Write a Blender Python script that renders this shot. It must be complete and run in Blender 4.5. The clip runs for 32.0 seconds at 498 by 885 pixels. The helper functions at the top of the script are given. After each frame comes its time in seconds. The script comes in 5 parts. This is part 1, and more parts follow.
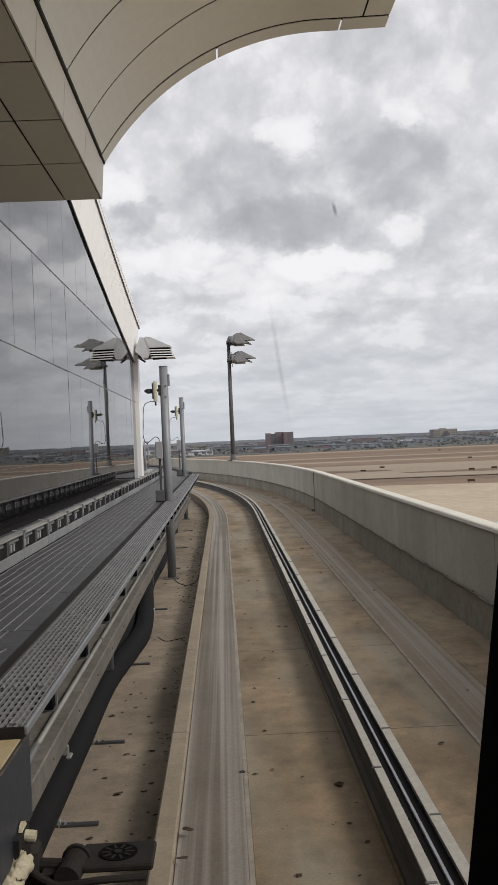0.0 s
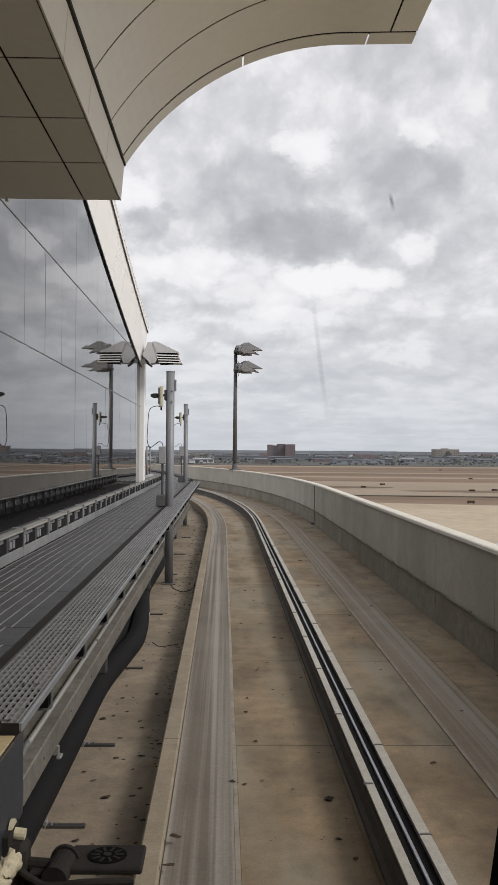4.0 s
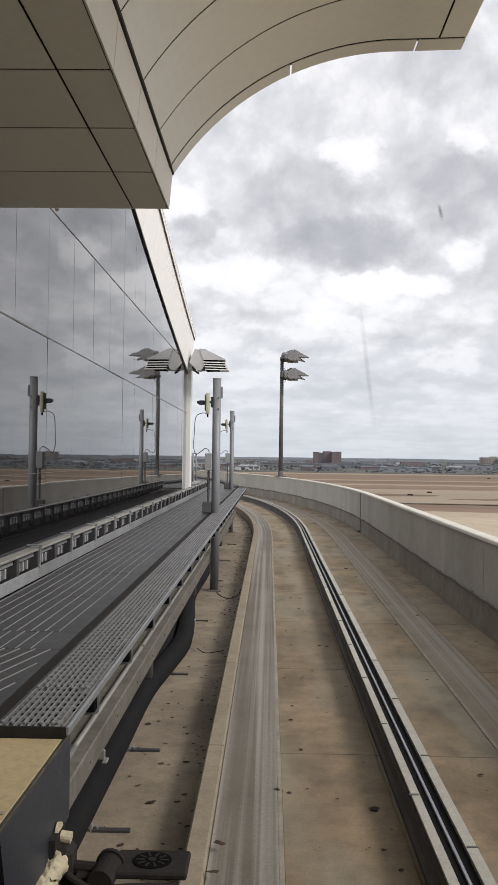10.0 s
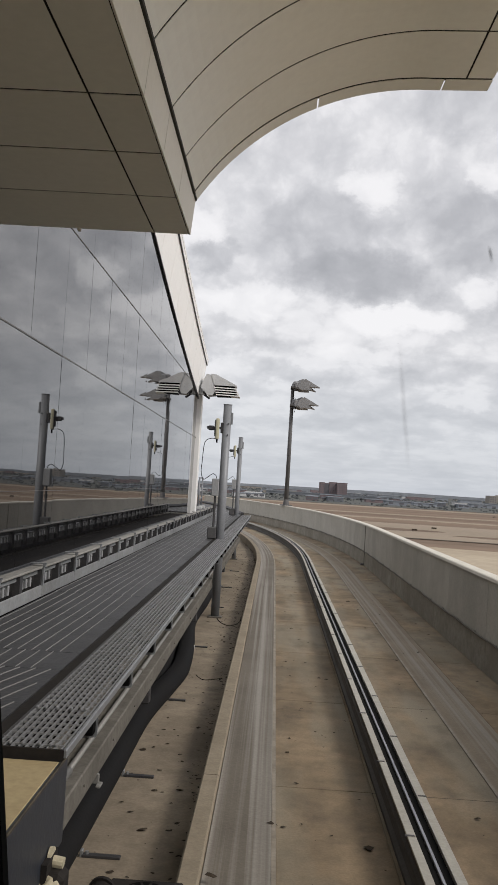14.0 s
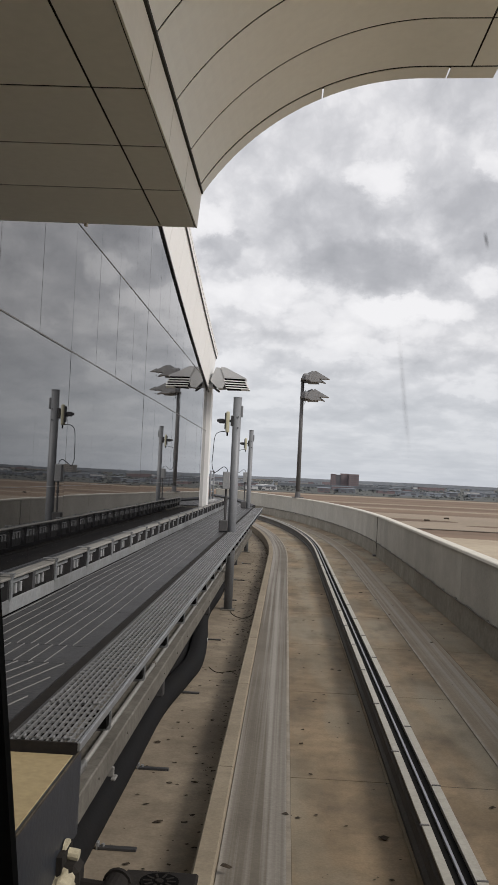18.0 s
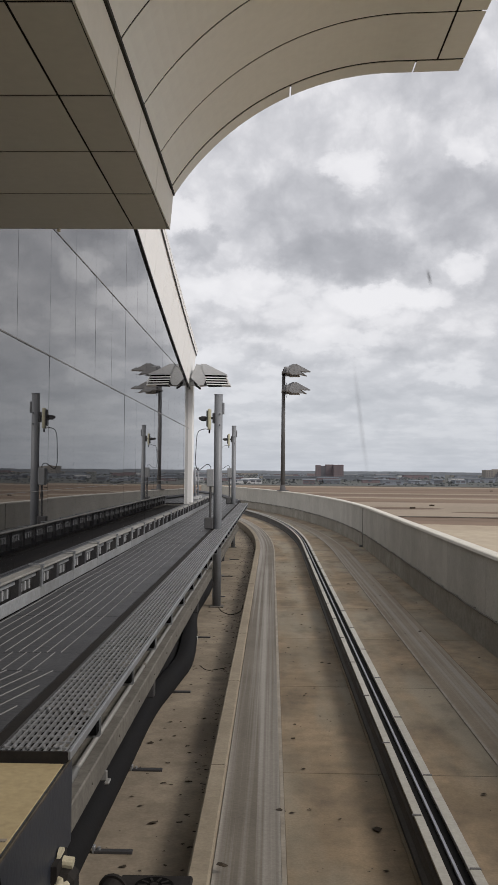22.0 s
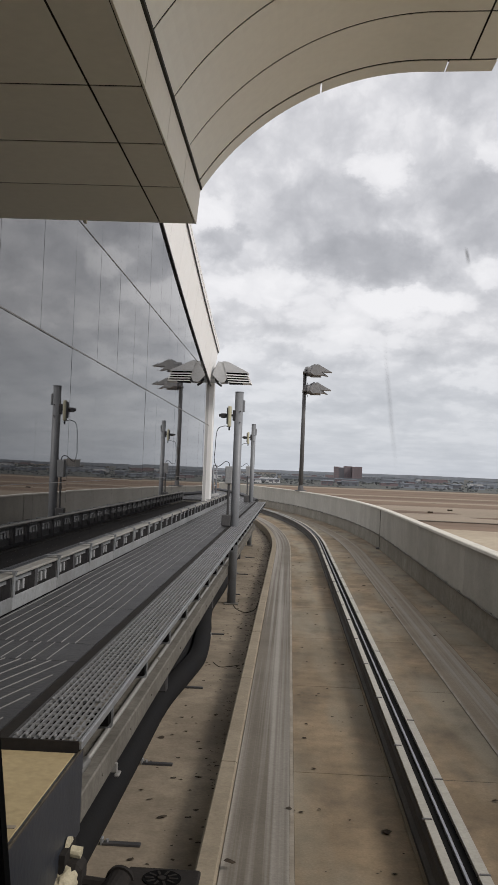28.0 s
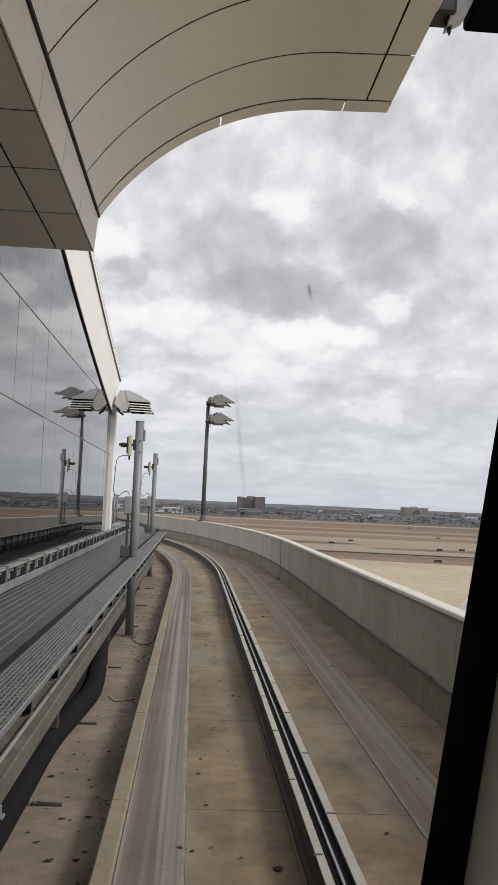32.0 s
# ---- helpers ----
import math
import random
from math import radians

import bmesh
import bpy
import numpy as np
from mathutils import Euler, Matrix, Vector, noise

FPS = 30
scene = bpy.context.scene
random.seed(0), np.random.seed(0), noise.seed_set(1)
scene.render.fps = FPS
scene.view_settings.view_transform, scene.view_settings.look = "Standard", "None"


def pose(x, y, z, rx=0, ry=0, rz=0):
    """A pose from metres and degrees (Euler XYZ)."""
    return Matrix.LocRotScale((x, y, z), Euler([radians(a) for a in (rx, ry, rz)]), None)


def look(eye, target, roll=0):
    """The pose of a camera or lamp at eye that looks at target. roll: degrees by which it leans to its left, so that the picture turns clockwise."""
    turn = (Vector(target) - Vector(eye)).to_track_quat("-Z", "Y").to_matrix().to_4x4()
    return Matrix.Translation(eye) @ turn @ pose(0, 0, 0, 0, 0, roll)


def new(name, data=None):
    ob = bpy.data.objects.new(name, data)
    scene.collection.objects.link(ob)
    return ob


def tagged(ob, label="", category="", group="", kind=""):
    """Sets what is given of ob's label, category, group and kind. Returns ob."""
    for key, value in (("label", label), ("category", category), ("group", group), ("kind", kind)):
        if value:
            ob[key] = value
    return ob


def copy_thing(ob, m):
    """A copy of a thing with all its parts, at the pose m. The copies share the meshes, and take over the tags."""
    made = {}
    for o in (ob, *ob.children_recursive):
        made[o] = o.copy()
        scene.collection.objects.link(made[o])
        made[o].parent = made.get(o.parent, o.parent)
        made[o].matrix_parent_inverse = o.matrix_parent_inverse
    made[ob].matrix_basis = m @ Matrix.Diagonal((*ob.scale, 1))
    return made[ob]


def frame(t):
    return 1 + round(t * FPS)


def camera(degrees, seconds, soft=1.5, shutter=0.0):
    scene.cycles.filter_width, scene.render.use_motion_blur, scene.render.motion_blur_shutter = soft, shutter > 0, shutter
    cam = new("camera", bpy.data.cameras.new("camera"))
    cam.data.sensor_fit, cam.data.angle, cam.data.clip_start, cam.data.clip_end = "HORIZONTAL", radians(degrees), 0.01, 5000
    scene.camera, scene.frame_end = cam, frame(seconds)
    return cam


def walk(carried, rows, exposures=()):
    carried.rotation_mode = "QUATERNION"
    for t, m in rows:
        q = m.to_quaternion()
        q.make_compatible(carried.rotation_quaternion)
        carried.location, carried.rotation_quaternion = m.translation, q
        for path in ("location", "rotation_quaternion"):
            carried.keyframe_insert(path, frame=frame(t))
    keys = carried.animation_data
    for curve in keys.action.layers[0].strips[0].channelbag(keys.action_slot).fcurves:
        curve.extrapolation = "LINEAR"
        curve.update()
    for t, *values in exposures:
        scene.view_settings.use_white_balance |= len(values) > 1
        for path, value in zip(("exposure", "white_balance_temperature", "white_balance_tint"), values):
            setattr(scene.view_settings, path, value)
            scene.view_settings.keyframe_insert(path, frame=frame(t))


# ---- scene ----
cam = camera(29.4, 32.0)
PATH = [
    (0.0, pose(0.037, -0.023, 2.115, 89.879, 2.475, -1.681)),
    (0.5, pose(0.020, -0.008, 2.106, 89.961, 0.231, -0.772)),
    (1.0, pose(0.018, -0.008, 2.106, 89.771, -0.339, -0.105)),
    (1.5, pose(0.023, -0.005, 2.107, 89.697, 0.288, -2.227)),
    (2.0, pose(0.015, -0.009, 2.103, 89.959, 0.300, -2.697)),
    (2.5, pose(0.014, -0.004, 2.101, 90.648, 0.211, -2.169)),
    (3.0, pose(0.010, -0.002, 2.101, 90.554, -0.439, -1.901)),
    (3.5, pose(0.006, -0.005, 2.101, 90.455, -0.443, -1.721)),
    (5.5, pose(0.003, 0.000, 2.094, 90.756, -0.736, -0.500)),
    (6.0, pose(0.001, -0.003, 2.093, 90.546, -0.563, 0.446)),
    (6.5, pose(-0.005, -0.005, 2.092, 90.505, -0.857, 0.911)),
    (7.0, pose(-0.005, -0.005, 2.091, 90.369, -0.860, 0.911)),
    (7.5, pose(-0.002, -0.008, 2.099, 90.335, -0.886, 0.813)),
    (8.0, pose(-0.005, -0.002, 2.096, 90.526, -0.790, 0.969)),
    (8.5, pose(-0.003, -0.006, 2.099, 90.660, -0.766, 1.234)),
    (9.0, pose(-0.002, -0.006, 2.101, 90.845, -0.617, 1.328)),
    (9.5, pose(-0.006, -0.001, 2.098, 90.919, -0.722, 1.330)),
    (10.0, pose(0.003, -0.009, 2.102, 90.895, -0.757, 1.190)),
    (10.5, pose(-0.004, -0.003, 2.101, 91.160, -0.641, 1.175)),
    (11.0, pose(-0.013, 0.005, 2.107, 91.303, 0.026, 3.592)),
    (11.5, pose(-0.022, 0.003, 2.108, 92.300, -0.706, 3.960)),
    (12.0, pose(-0.012, 0.008, 2.108, 92.991, -0.957, 3.111)),
    (12.5, pose(-0.015, 0.001, 2.109, 92.942, -2.434, 1.729)),
    (13.0, pose(-0.021, 0.000, 2.104, 92.791, -3.037, 1.825)),
    (13.5, pose(-0.018, -0.002, 2.107, 92.336, -3.304, 1.760)),
    (14.0, pose(-0.022, 0.001, 2.107, 92.506, -3.518, 1.534)),
    (14.5, pose(-0.019, 0.002, 2.104, 92.618, -3.612, 1.513)),
    (16.5, pose(-0.013, 0.000, 2.105, 92.347, -3.166, 1.305)),
    (17.0, pose(-0.012, -0.003, 2.105, 92.366, -3.021, 1.629)),
    (17.5, pose(-0.014, -0.002, 2.104, 92.246, -2.744, 1.915)),
    (18.0, pose(-0.012, -0.002, 2.105, 92.036, -2.709, 2.230)),
    (18.5, pose(-0.011, -0.000, 2.105, 91.988, -2.415, 2.506)),
    (19.0, pose(-0.008, -0.002, 2.103, 91.800, -2.225, 2.661)),
    (19.5, pose(0.012, 0.015, 2.127, 93.289, -1.384, 1.371)),
    (20.0, pose(0.021, -0.003, 2.176, 97.449, -7.506, -1.329)),
    (20.5, pose(-0.012, 0.003, 2.227, 98.990, -7.213, 3.995)),
    (21.0, pose(0.008, -0.013, 2.139, 92.552, -1.984, -1.871)),
    (21.5, pose(0.003, -0.033, 2.139, 90.480, -2.279, -1.858)),
    (22.0, pose(0.009, -0.029, 2.140, 91.711, -0.537, 1.319)),
    (22.5, pose(0.014, -0.033, 2.150, 93.176, 0.478, 2.886)),
    (23.0, pose(0.016, -0.038, 2.148, 94.205, 1.191, 4.378)),
    (23.5, pose(0.015, -0.033, 2.143, 93.910, 1.794, 4.833)),
    (24.0, pose(0.012, -0.027, 2.136, 93.206, 1.622, 5.200)),
    (24.5, pose(0.011, -0.025, 2.137, 92.477, 1.314, 5.540)),
    (25.0, pose(0.003, -0.005, 2.133, 90.840, 1.160, 6.938)),
    (25.5, pose(0.013, -0.016, 2.134, 90.802, 1.267, 6.773)),
    (26.0, pose(0.005, -0.012, 2.129, 91.603, -0.953, 4.963)),
    (26.5, pose(0.011, -0.014, 2.131, 91.862, -1.455, 3.265)),
    (28.5, pose(0.001, -0.005, 2.122, 91.503, -2.342, 2.376)),
    (29.0, pose(0.007, -0.003, 2.127, 91.423, -2.366, 2.382)),
    (29.5, pose(0.010, -0.005, 2.130, 91.548, -2.531, 2.240)),
    (30.0, pose(0.021, -0.006, 2.161, 94.167, -4.086, -1.105)),
    (30.5, pose(0.022, 0.013, 2.144, 95.025, -2.877, -1.517)),
    (31.0, pose(0.036, 0.046, 2.134, 93.771, -1.902, 0.032)),
    (31.5, pose(0.051, 0.021, 2.148, 94.870, -2.144, -1.316)),
    (32.0, pose(0.056, 0.034, 2.136, 93.664, -2.574, -3.402)),
]
walk(cam, PATH, exposures=((0.0, -0.12, 6500, 12), (3.0, -0.10, 6500, 12), (6.0, 0.0, 6520, 12), (7.0, 0.06, 6540, 12), (8.0, -0.02, 6560, 12), (9.0, 0.08, 6540, 12), (10.3, 0.10, 6450, 12), (11.5, 0.02, 6450, 12), (13.0, -0.05, 6500, 12), (14.0, -0.11, 6500, 12), (18.0, -0.14, 6500, 12), (20.0, -0.17, 6450, 12.5), (22.0, -0.2, 6450, 12.5), (26.0, -0.2, 6450, 12.5), (29.0, -0.12, 6480, 12), (32.0, -0.06, 6500, 12)))

# ---- world, sun ----
SUN_EL, SUN_AZ = 39.0, 122.0          # degrees; azimuth from +y towards +x
world = bpy.data.worlds.new("sky")
scene.world = world
world.use_nodes = True


def wire(nt, a, ao, b, bi):
    nt.links.new(a.outputs[ao], b.inputs[bi])


def build_sky():
    nt = world.node_tree
    nt.nodes.clear()
    N = nt.nodes.new
    out, bg = N("ShaderNodeOutputWorld"), N("ShaderNodeBackground")
    sky = N("ShaderNodeTexSky")
    sky.sky_type, sky.sun_disc = "NISHITA", False
    sky.sun_elevation, sky.sun_rotation = radians(SUN_EL), radians(SUN_AZ)
    dim = N("ShaderNodeMix")
    dim.data_type, dim.blend_type = "RGBA", "MULTIPLY"
    dim.inputs["Factor"].default_value = 1.0
    dim.inputs["B"].default_value = (0.1, 0.1, 0.1, 1)
    wire(nt, sky, "Color", dim, "A")
    co, sep = N("ShaderNodeTexCoord"), N("ShaderNodeSeparateXYZ")
    wire(nt, co, "Generated", sep, "Vector")
    # direction laid onto a flat cloud deck
    lift = N("ShaderNodeMath")
    lift.operation = "MAXIMUM"
    lift.inputs[1].default_value = 0.0
    wire(nt, sep, "Z", lift, 0)
    add = N("ShaderNodeMath")
    add.operation = "ADD"
    add.inputs[1].default_value = 0.26
    wire(nt, lift, 0, add, 0)
    dx, dy = N("ShaderNodeMath"), N("ShaderNodeMath")
    for d, k in ((dx, "X"), (dy, "Y")):
        d.operation = "DIVIDE"
        wire(nt, sep, k, d, 0)
        wire(nt, add, 0, d, 1)
    flat = N("ShaderNodeCombineXYZ")
    wire(nt, dx, 0, flat, "X")
    wire(nt, dy, 0, flat, "Y")
    flat.inputs["Z"].default_value = CLOUD_SEED

    def cloud(src, scale, detail, rough):
        n = N("ShaderNodeTexNoise")
        n.inputs["Scale"].default_value, n.inputs["Detail"].default_value = scale, detail
        n.inputs["Roughness"].default_value = rough
        wire(nt, src, 0, n, "Vector")
        return n

    def calc(op, a, b, c=None):
        n = N("ShaderNodeMath")
        n.operation = op
        for k, v in enumerate((a, b, c)):
            if v is None:
                continue
            if isinstance(v, (int, float)):
                n.inputs[k].default_value = v
            else:
                wire(nt, v, 0, n, k)
        return n

    def axis(name, op, other):
        n = calc(op, 1.0, other)
        nt.links.new(sep.outputs[name], n.inputs[0])
        return n

    def offset(src, by, op="ADD"):
        n = N("ShaderNodeVectorMath")
        n.operation = op
        n.inputs[1].default_value = by
        wire(nt, src, 0, n, 0)
        return n

    def triple(a, b, c):
        n = N("ShaderNodeCombineXYZ")
        for v, k in ((a, "X"), (b, "Y"), (c, "Z")):
            wire(nt, v, 0, n, k)
        return n
    # broad masses on the deck, and heaps that shrink towards the horizon but keep their shape
    big = cloud(flat, 1.5, 3, 0.5)
    slope = calc("ADD", lift, 0.11)
    rows = triple(axis("X", "MULTIPLY", 3.8), calc("MULTIPLY", calc("LOGARITHM", slope, 2.718), 1.6), axis("Y", "MULTIPLY", 2.0))
    # edges swirl, so that the heaps are lumpy and not smeared
    swirl = cloud(rows, 5.5, 4, 0.55)
    lumpy = N("ShaderNodeVectorMath")
    lumpy.operation = "MULTIPLY_ADD"
    lumpy.inputs[1].default_value = (0.13, 0.10, 0.0)
    nt.links.new(swirl.outputs["Color"], lumpy.inputs[0])
    wire(nt, rows, 0, lumpy, 2)
    over = offset(lumpy, (0.03, 0.12, 0.0))
    heap, upper = cloud(lumpy, 2.3, 8, 0.52), cloud(over, 2.3, 8, 0.52)
    puff = N("ShaderNodeTexVoronoi")
    puff.feature = "SMOOTH_F1"
    puff.inputs["Scale"].default_value, puff.inputs["Detail"].default_value = 7.5, 4.0
    puff.inputs["Roughness"].default_value, puff.inputs["Smoothness"].default_value = 0.55, 0.6
    wire(nt, lumpy, 0, puff, "Vector")
    dens = calc("MULTIPLY_ADD", big, 0.20, calc("MULTIPLY_ADD", heap, HEAP, SKY_BASE - HEAP * 0.5))
    dens = calc("MULTIPLY_ADD", calc("SUBTRACT", 0.40, puff), PUFF, dens)
    dens = calc("MULTIPLY_ADD", calc("SUBTRACT", upper, heap), RIM, dens)
    # flat bases of distant cloud, drawn into bands towards the horizon
    low = calc("ADD", lift, 0.07)
    deck = N("ShaderNodeCombineXYZ")
    wire(nt, axis("X", "MULTIPLY", 9.0), 0, deck, "X")
    wire(nt, calc("DIVIDE", 0.75, low), 0, deck, "Y")
    band = cloud(deck, 1.3, 6, 0.55)
    near = N("ShaderNodeMapRange")
    near.inputs["From Min"].default_value, near.inputs["From Max"].default_value = 0.05, 0.2
    near.inputs["To Min"].default_value, near.inputs["To Max"].default_value = 0.42, 0.0
    wire(nt, lift, 0, near, 0)
    dens = calc("MULTIPLY_ADD", calc("SUBTRACT", band, 0.50), near, dens)
    # the main clouds and bright gaps ahead, by bearing and slope, with ragged outlines
    ahead = axis("Y", "MAXIMUM", 0.05)
    uv = N("ShaderNodeCombineXYZ")
    wire(nt, axis("X", "DIVIDE", ahead), 0, uv, "X")
    wire(nt, axis("Z", "DIVIDE", ahead), 0, uv, "Y")
    tall = offset(uv, (1.0, 1.25, 0.0), "MULTIPLY")
    ragged = cloud(tall, 14.0, 8, 0.62)
    shake = N("ShaderNodeVectorMath")
    shake.operation = "MULTIPLY_ADD"
    shake.inputs[1].default_value = (0.085, 0.06, 0.0)
    nt.links.new(ragged.outputs["Color"], shake.inputs[0])
    wire(nt, uv, 0, shake, 2)
    for cu, cv, su, sv, amp in CLOUDS:
        away = offset(shake, (cu + 0.0375, cv + 0.0275, 0.0), "SUBTRACT")
        fit = offset(away, (1 / su, 1 / sv, 0.0), "MULTIPLY")
        far = N("ShaderNodeVectorMath")
        far.operation = "LENGTH"
        wire(nt, fit, 0, far, 0)
        soft = N("ShaderNodeMapRange")
        soft.interpolation_type = "SMOOTHSTEP"
        soft.inputs["From Min"].default_value, soft.inputs["From Max"].default_value = 0.45, 1.2
        soft.inputs["To Min"].default_value, soft.inputs["To Max"].default_value = amp, 0.0
        nt.links.new(far.outputs["Value"], soft.inputs[0])
        dens = calc("ADD", dens, soft)
    ramp = N("ShaderNodeValToRGB")
    e = ramp.color_ramp.elements
    e[0].position, e[0].color = 0.22, (0.41, 0.418, 0.435, 1)
    e[1].position, e[1].color = 0.74, (0.93, 0.93, 0.93, 1)
    for pos, col in ((0.36, (0.50, 0.507, 0.525, 1)), (0.46, (0.605, 0.612, 0.628, 1)), (0.54, (0.71, 0.715, 0.728, 1)), (0.61, (0.84, 0.842, 0.848, 1))):
        x = e.new(pos)
        x.color = col
    wire(nt, dens, 0, ramp, 0)
    # haze near the horizon
    haze = N("ShaderNodeMapRange")
    haze.inputs["From Min"].default_value, haze.inputs["From Max"].default_value = 0.0, 0.15
    haze.inputs["To Min"].default_value, haze.inputs["To Max"].default_value = 0.74, 0.0
    wire(nt, lift, 0, haze, 0)
    hm = N("ShaderNodeMix")
    hm.data_type = "RGBA"
    hm.inputs["B"].default_value = (0.53, 0.58, 0.64, 1)
    wire(nt, haze, 0, hm, "Factor")
    wire(nt, ramp, 0, hm, "A")
    cover = N("ShaderNodeMix")
    cover.data_type = "RGBA"
    cover.inputs["Factor"].default_value = 0.93
    wire(nt, dim, "Result", cover, "A")
    wire(nt, hm, "Result", cover, "B")
    wire(nt, cover, "Result", bg, "Color")
    bg.inputs["Strength"].default_value = SKY_STRENGTH
    wire(nt, bg, 0, out, 0)


CLOUD_SEED, SKY_STRENGTH, RIM, HEAP, PUFF, SKY_BASE = 3.7, 1.10, 0.36, 0.29, 0.15, 0.556
CLOUDS = (
    (0.080, 0.230, 0.082, 0.034, -0.29), (0.023, 0.281, 0.098, 0.043, -0.12), (0.208, 0.287, 0.062, 0.052, -0.17), (-0.021, 0.365, 0.098, 0.038, -0.07),
    (0.187, 0.419, 0.079, 0.038, -0.13), (-0.075, 0.245, 0.028, 0.021, -0.16), (-0.051, 0.149, 0.072, 0.014, -0.10), (0.026, 0.122, 0.059, 0.012, -0.10),
    (0.169, 0.131, 0.052, 0.014, -0.09), (0.062, 0.071, 0.072, 0.011, -0.08), (-0.039, 0.065, 0.052, 0.010, -0.07), (-0.105, 0.278, 0.039, 0.023, 0.19),
    (-0.045, 0.281, 0.030, 0.025, 0.06), (0.091, 0.318, 0.030, 0.025, 0.19), (0.210, 0.342, 0.021, 0.017, 0.14), (0.127, 0.187, 0.066, 0.015, 0.22),
    (0.205, 0.221, 0.030, 0.019, 0.15), (-0.036, 0.200, 0.056, 0.017, 0.14), (-0.084, 0.125, 0.036, 0.012, 0.12), (0.080, 0.149, 0.059, 0.011, 0.09),
    (0.193, 0.101, 0.036, 0.010, 0.09),
)
build_sky()
sun = new("sun", bpy.data.lights.new("sun", "SUN"))
sun.data.energy, sun.data.angle, sun.data.color = 2.15, radians(15.0), (1.0, 0.945, 0.86)
_el, _az = radians(SUN_EL), radians(SUN_AZ)
sun.matrix_world = look((40 * math.sin(_az) * math.cos(_el), 40 * math.cos(_az) * math.cos(_el), 40 * math.sin(_el)), (0, 0, 0))


# ---- materials ----
def mat(name, col, col2=None, rough=0.8, metal=0.0, big=0.6, fine=30.0, bump=0.15, amount=0.5, streak=None, piece=0.0, spec=0.3, grain=0.12, mottle=0.0):
    """Two scales of variation, optional streaks along the run of a swept mesh, and a little difference from piece to piece."""
    m = bpy.data.materials.new(name)
    m.use_nodes = True
    nt = m.node_tree
    N = nt.nodes.new
    bs = nt.nodes["Principled BSDF"]
    col2 = col2 or tuple(c * 0.7 for c in col)
    geo = N("ShaderNodeNewGeometry")
    n1, n2 = N("ShaderNodeTexNoise"), N("ShaderNodeTexNoise")
    n1.inputs["Scale"].default_value, n1.inputs["Detail"].default_value, n1.inputs["Roughness"].default_value = big, 6, 0.62
    n2.inputs["Scale"].default_value, n2.inputs["Detail"].default_value = fine, 4
    wire(nt, geo, "Position", n1, "Vector")
    wire(nt, geo, "Position", n2, "Vector")
    r1 = N("ShaderNodeMapRange")
    r1.inputs["From Min"].default_value, r1.inputs["From Max"].default_value = 0.35, 0.68
    r1.inputs["To Max"].default_value = amount
    wire(nt, n1, 0, r1, 0)
    a = N("ShaderNodeMix")
    a.data_type = "RGBA"
    a.inputs["A"].default_value, a.inputs["B"].default_value = (*col, 1), (*col2, 1)
    wire(nt, r1, 0, a, "Factor")
    nm = N("ShaderNodeTexNoise")
    nm.inputs["Scale"].default_value, nm.inputs["Detail"].default_value, nm.inputs["Roughness"].default_value = big * 6.5, 8, 0.68
    wire(nt, geo, "Position", nm, "Vector")
    rm = N("ShaderNodeMapRange")
    rm.inputs["From Min"].default_value, rm.inputs["From Max"].default_value = 0.42, 0.66
    rm.inputs["To Max"].default_value = mottle
    wire(nt, nm, 0, rm, 0)
    am = N("ShaderNodeMix")
    am.data_type = "RGBA"
    am.inputs["B"].default_value = (*(c * 0.85 for c in col2), 1)
    wire(nt, a, "Result", am, "A")
    wire(nt, rm, 0, am, "Factor")
    last = am
    if streak:
        uv, mp, ns = N("ShaderNodeUVMap"), N("ShaderNodeMapping"), N("ShaderNodeTexNoise")
        wire(nt, uv, 0, mp, 0)
        mp.inputs["Scale"].default_value = (streak[0], streak[1], 1)
        ns.inputs["Scale"].default_value, ns.inputs["Detail"].default_value = 1.0, 5
        wire(nt, mp, 0, ns, 0)
        rs = N("ShaderNodeMapRange")
        rs.inputs["From Min"].default_value, rs.inputs["From Max"].default_value = 0.45, 0.60
        rs.inputs["To Max"].default_value = streak[3]
        wire(nt, ns, 0, rs, 0)
        b = N("ShaderNodeMix")
        b.data_type = "RGBA"
        b.inputs["B"].default_value = (*streak[2], 1)
        wire(nt, last, "Result", b, "A")
        wire(nt, rs, 0, b, "Factor")
        last = b
    g = N("ShaderNodeMapRange")
    g.inputs["From Min"].default_value, g.inputs["From Max"].default_value = 0.25, 0.75
    g.inputs["To Min"].default_value, g.inputs["To Max"].default_value = 1 - grain, 1 + grain
    wire(nt, n2, 0, g, 0)
    val = g
    if piece:
        oi, pr, mu = N("ShaderNodeObjectInfo"), N("ShaderNodeMapRange"), N("ShaderNodeMath")
        pr.inputs["To Min"].default_value, pr.inputs["To Max"].default_value = 1 - piece, 1 + piece
        wire(nt, oi, "Random", pr, 0)
        mu.operation = "MULTIPLY"
        wire(nt, pr, 0, mu, 0)
        wire(nt, g, 0, mu, 1)
        val = mu
    hsv = N("ShaderNodeHueSaturation")
    wire(nt, last, "Result", hsv, "Color")
    wire(nt, val, 0, hsv, "Value")
    wire(nt, hsv, 0, bs, "Base Color")
    rr = N("ShaderNodeMapRange")
    rr.inputs["To Min"].default_value, rr.inputs["To Max"].default_value = max(0.02, rough - 0.1), min(1, rough + 0.1)
    wire(nt, n1, 0, rr, 0)
    wire(nt, rr, 0, bs, "Roughness")
    bs.inputs["Metallic"].default_value = metal
    bs.inputs["Specular IOR Level"].default_value = spec
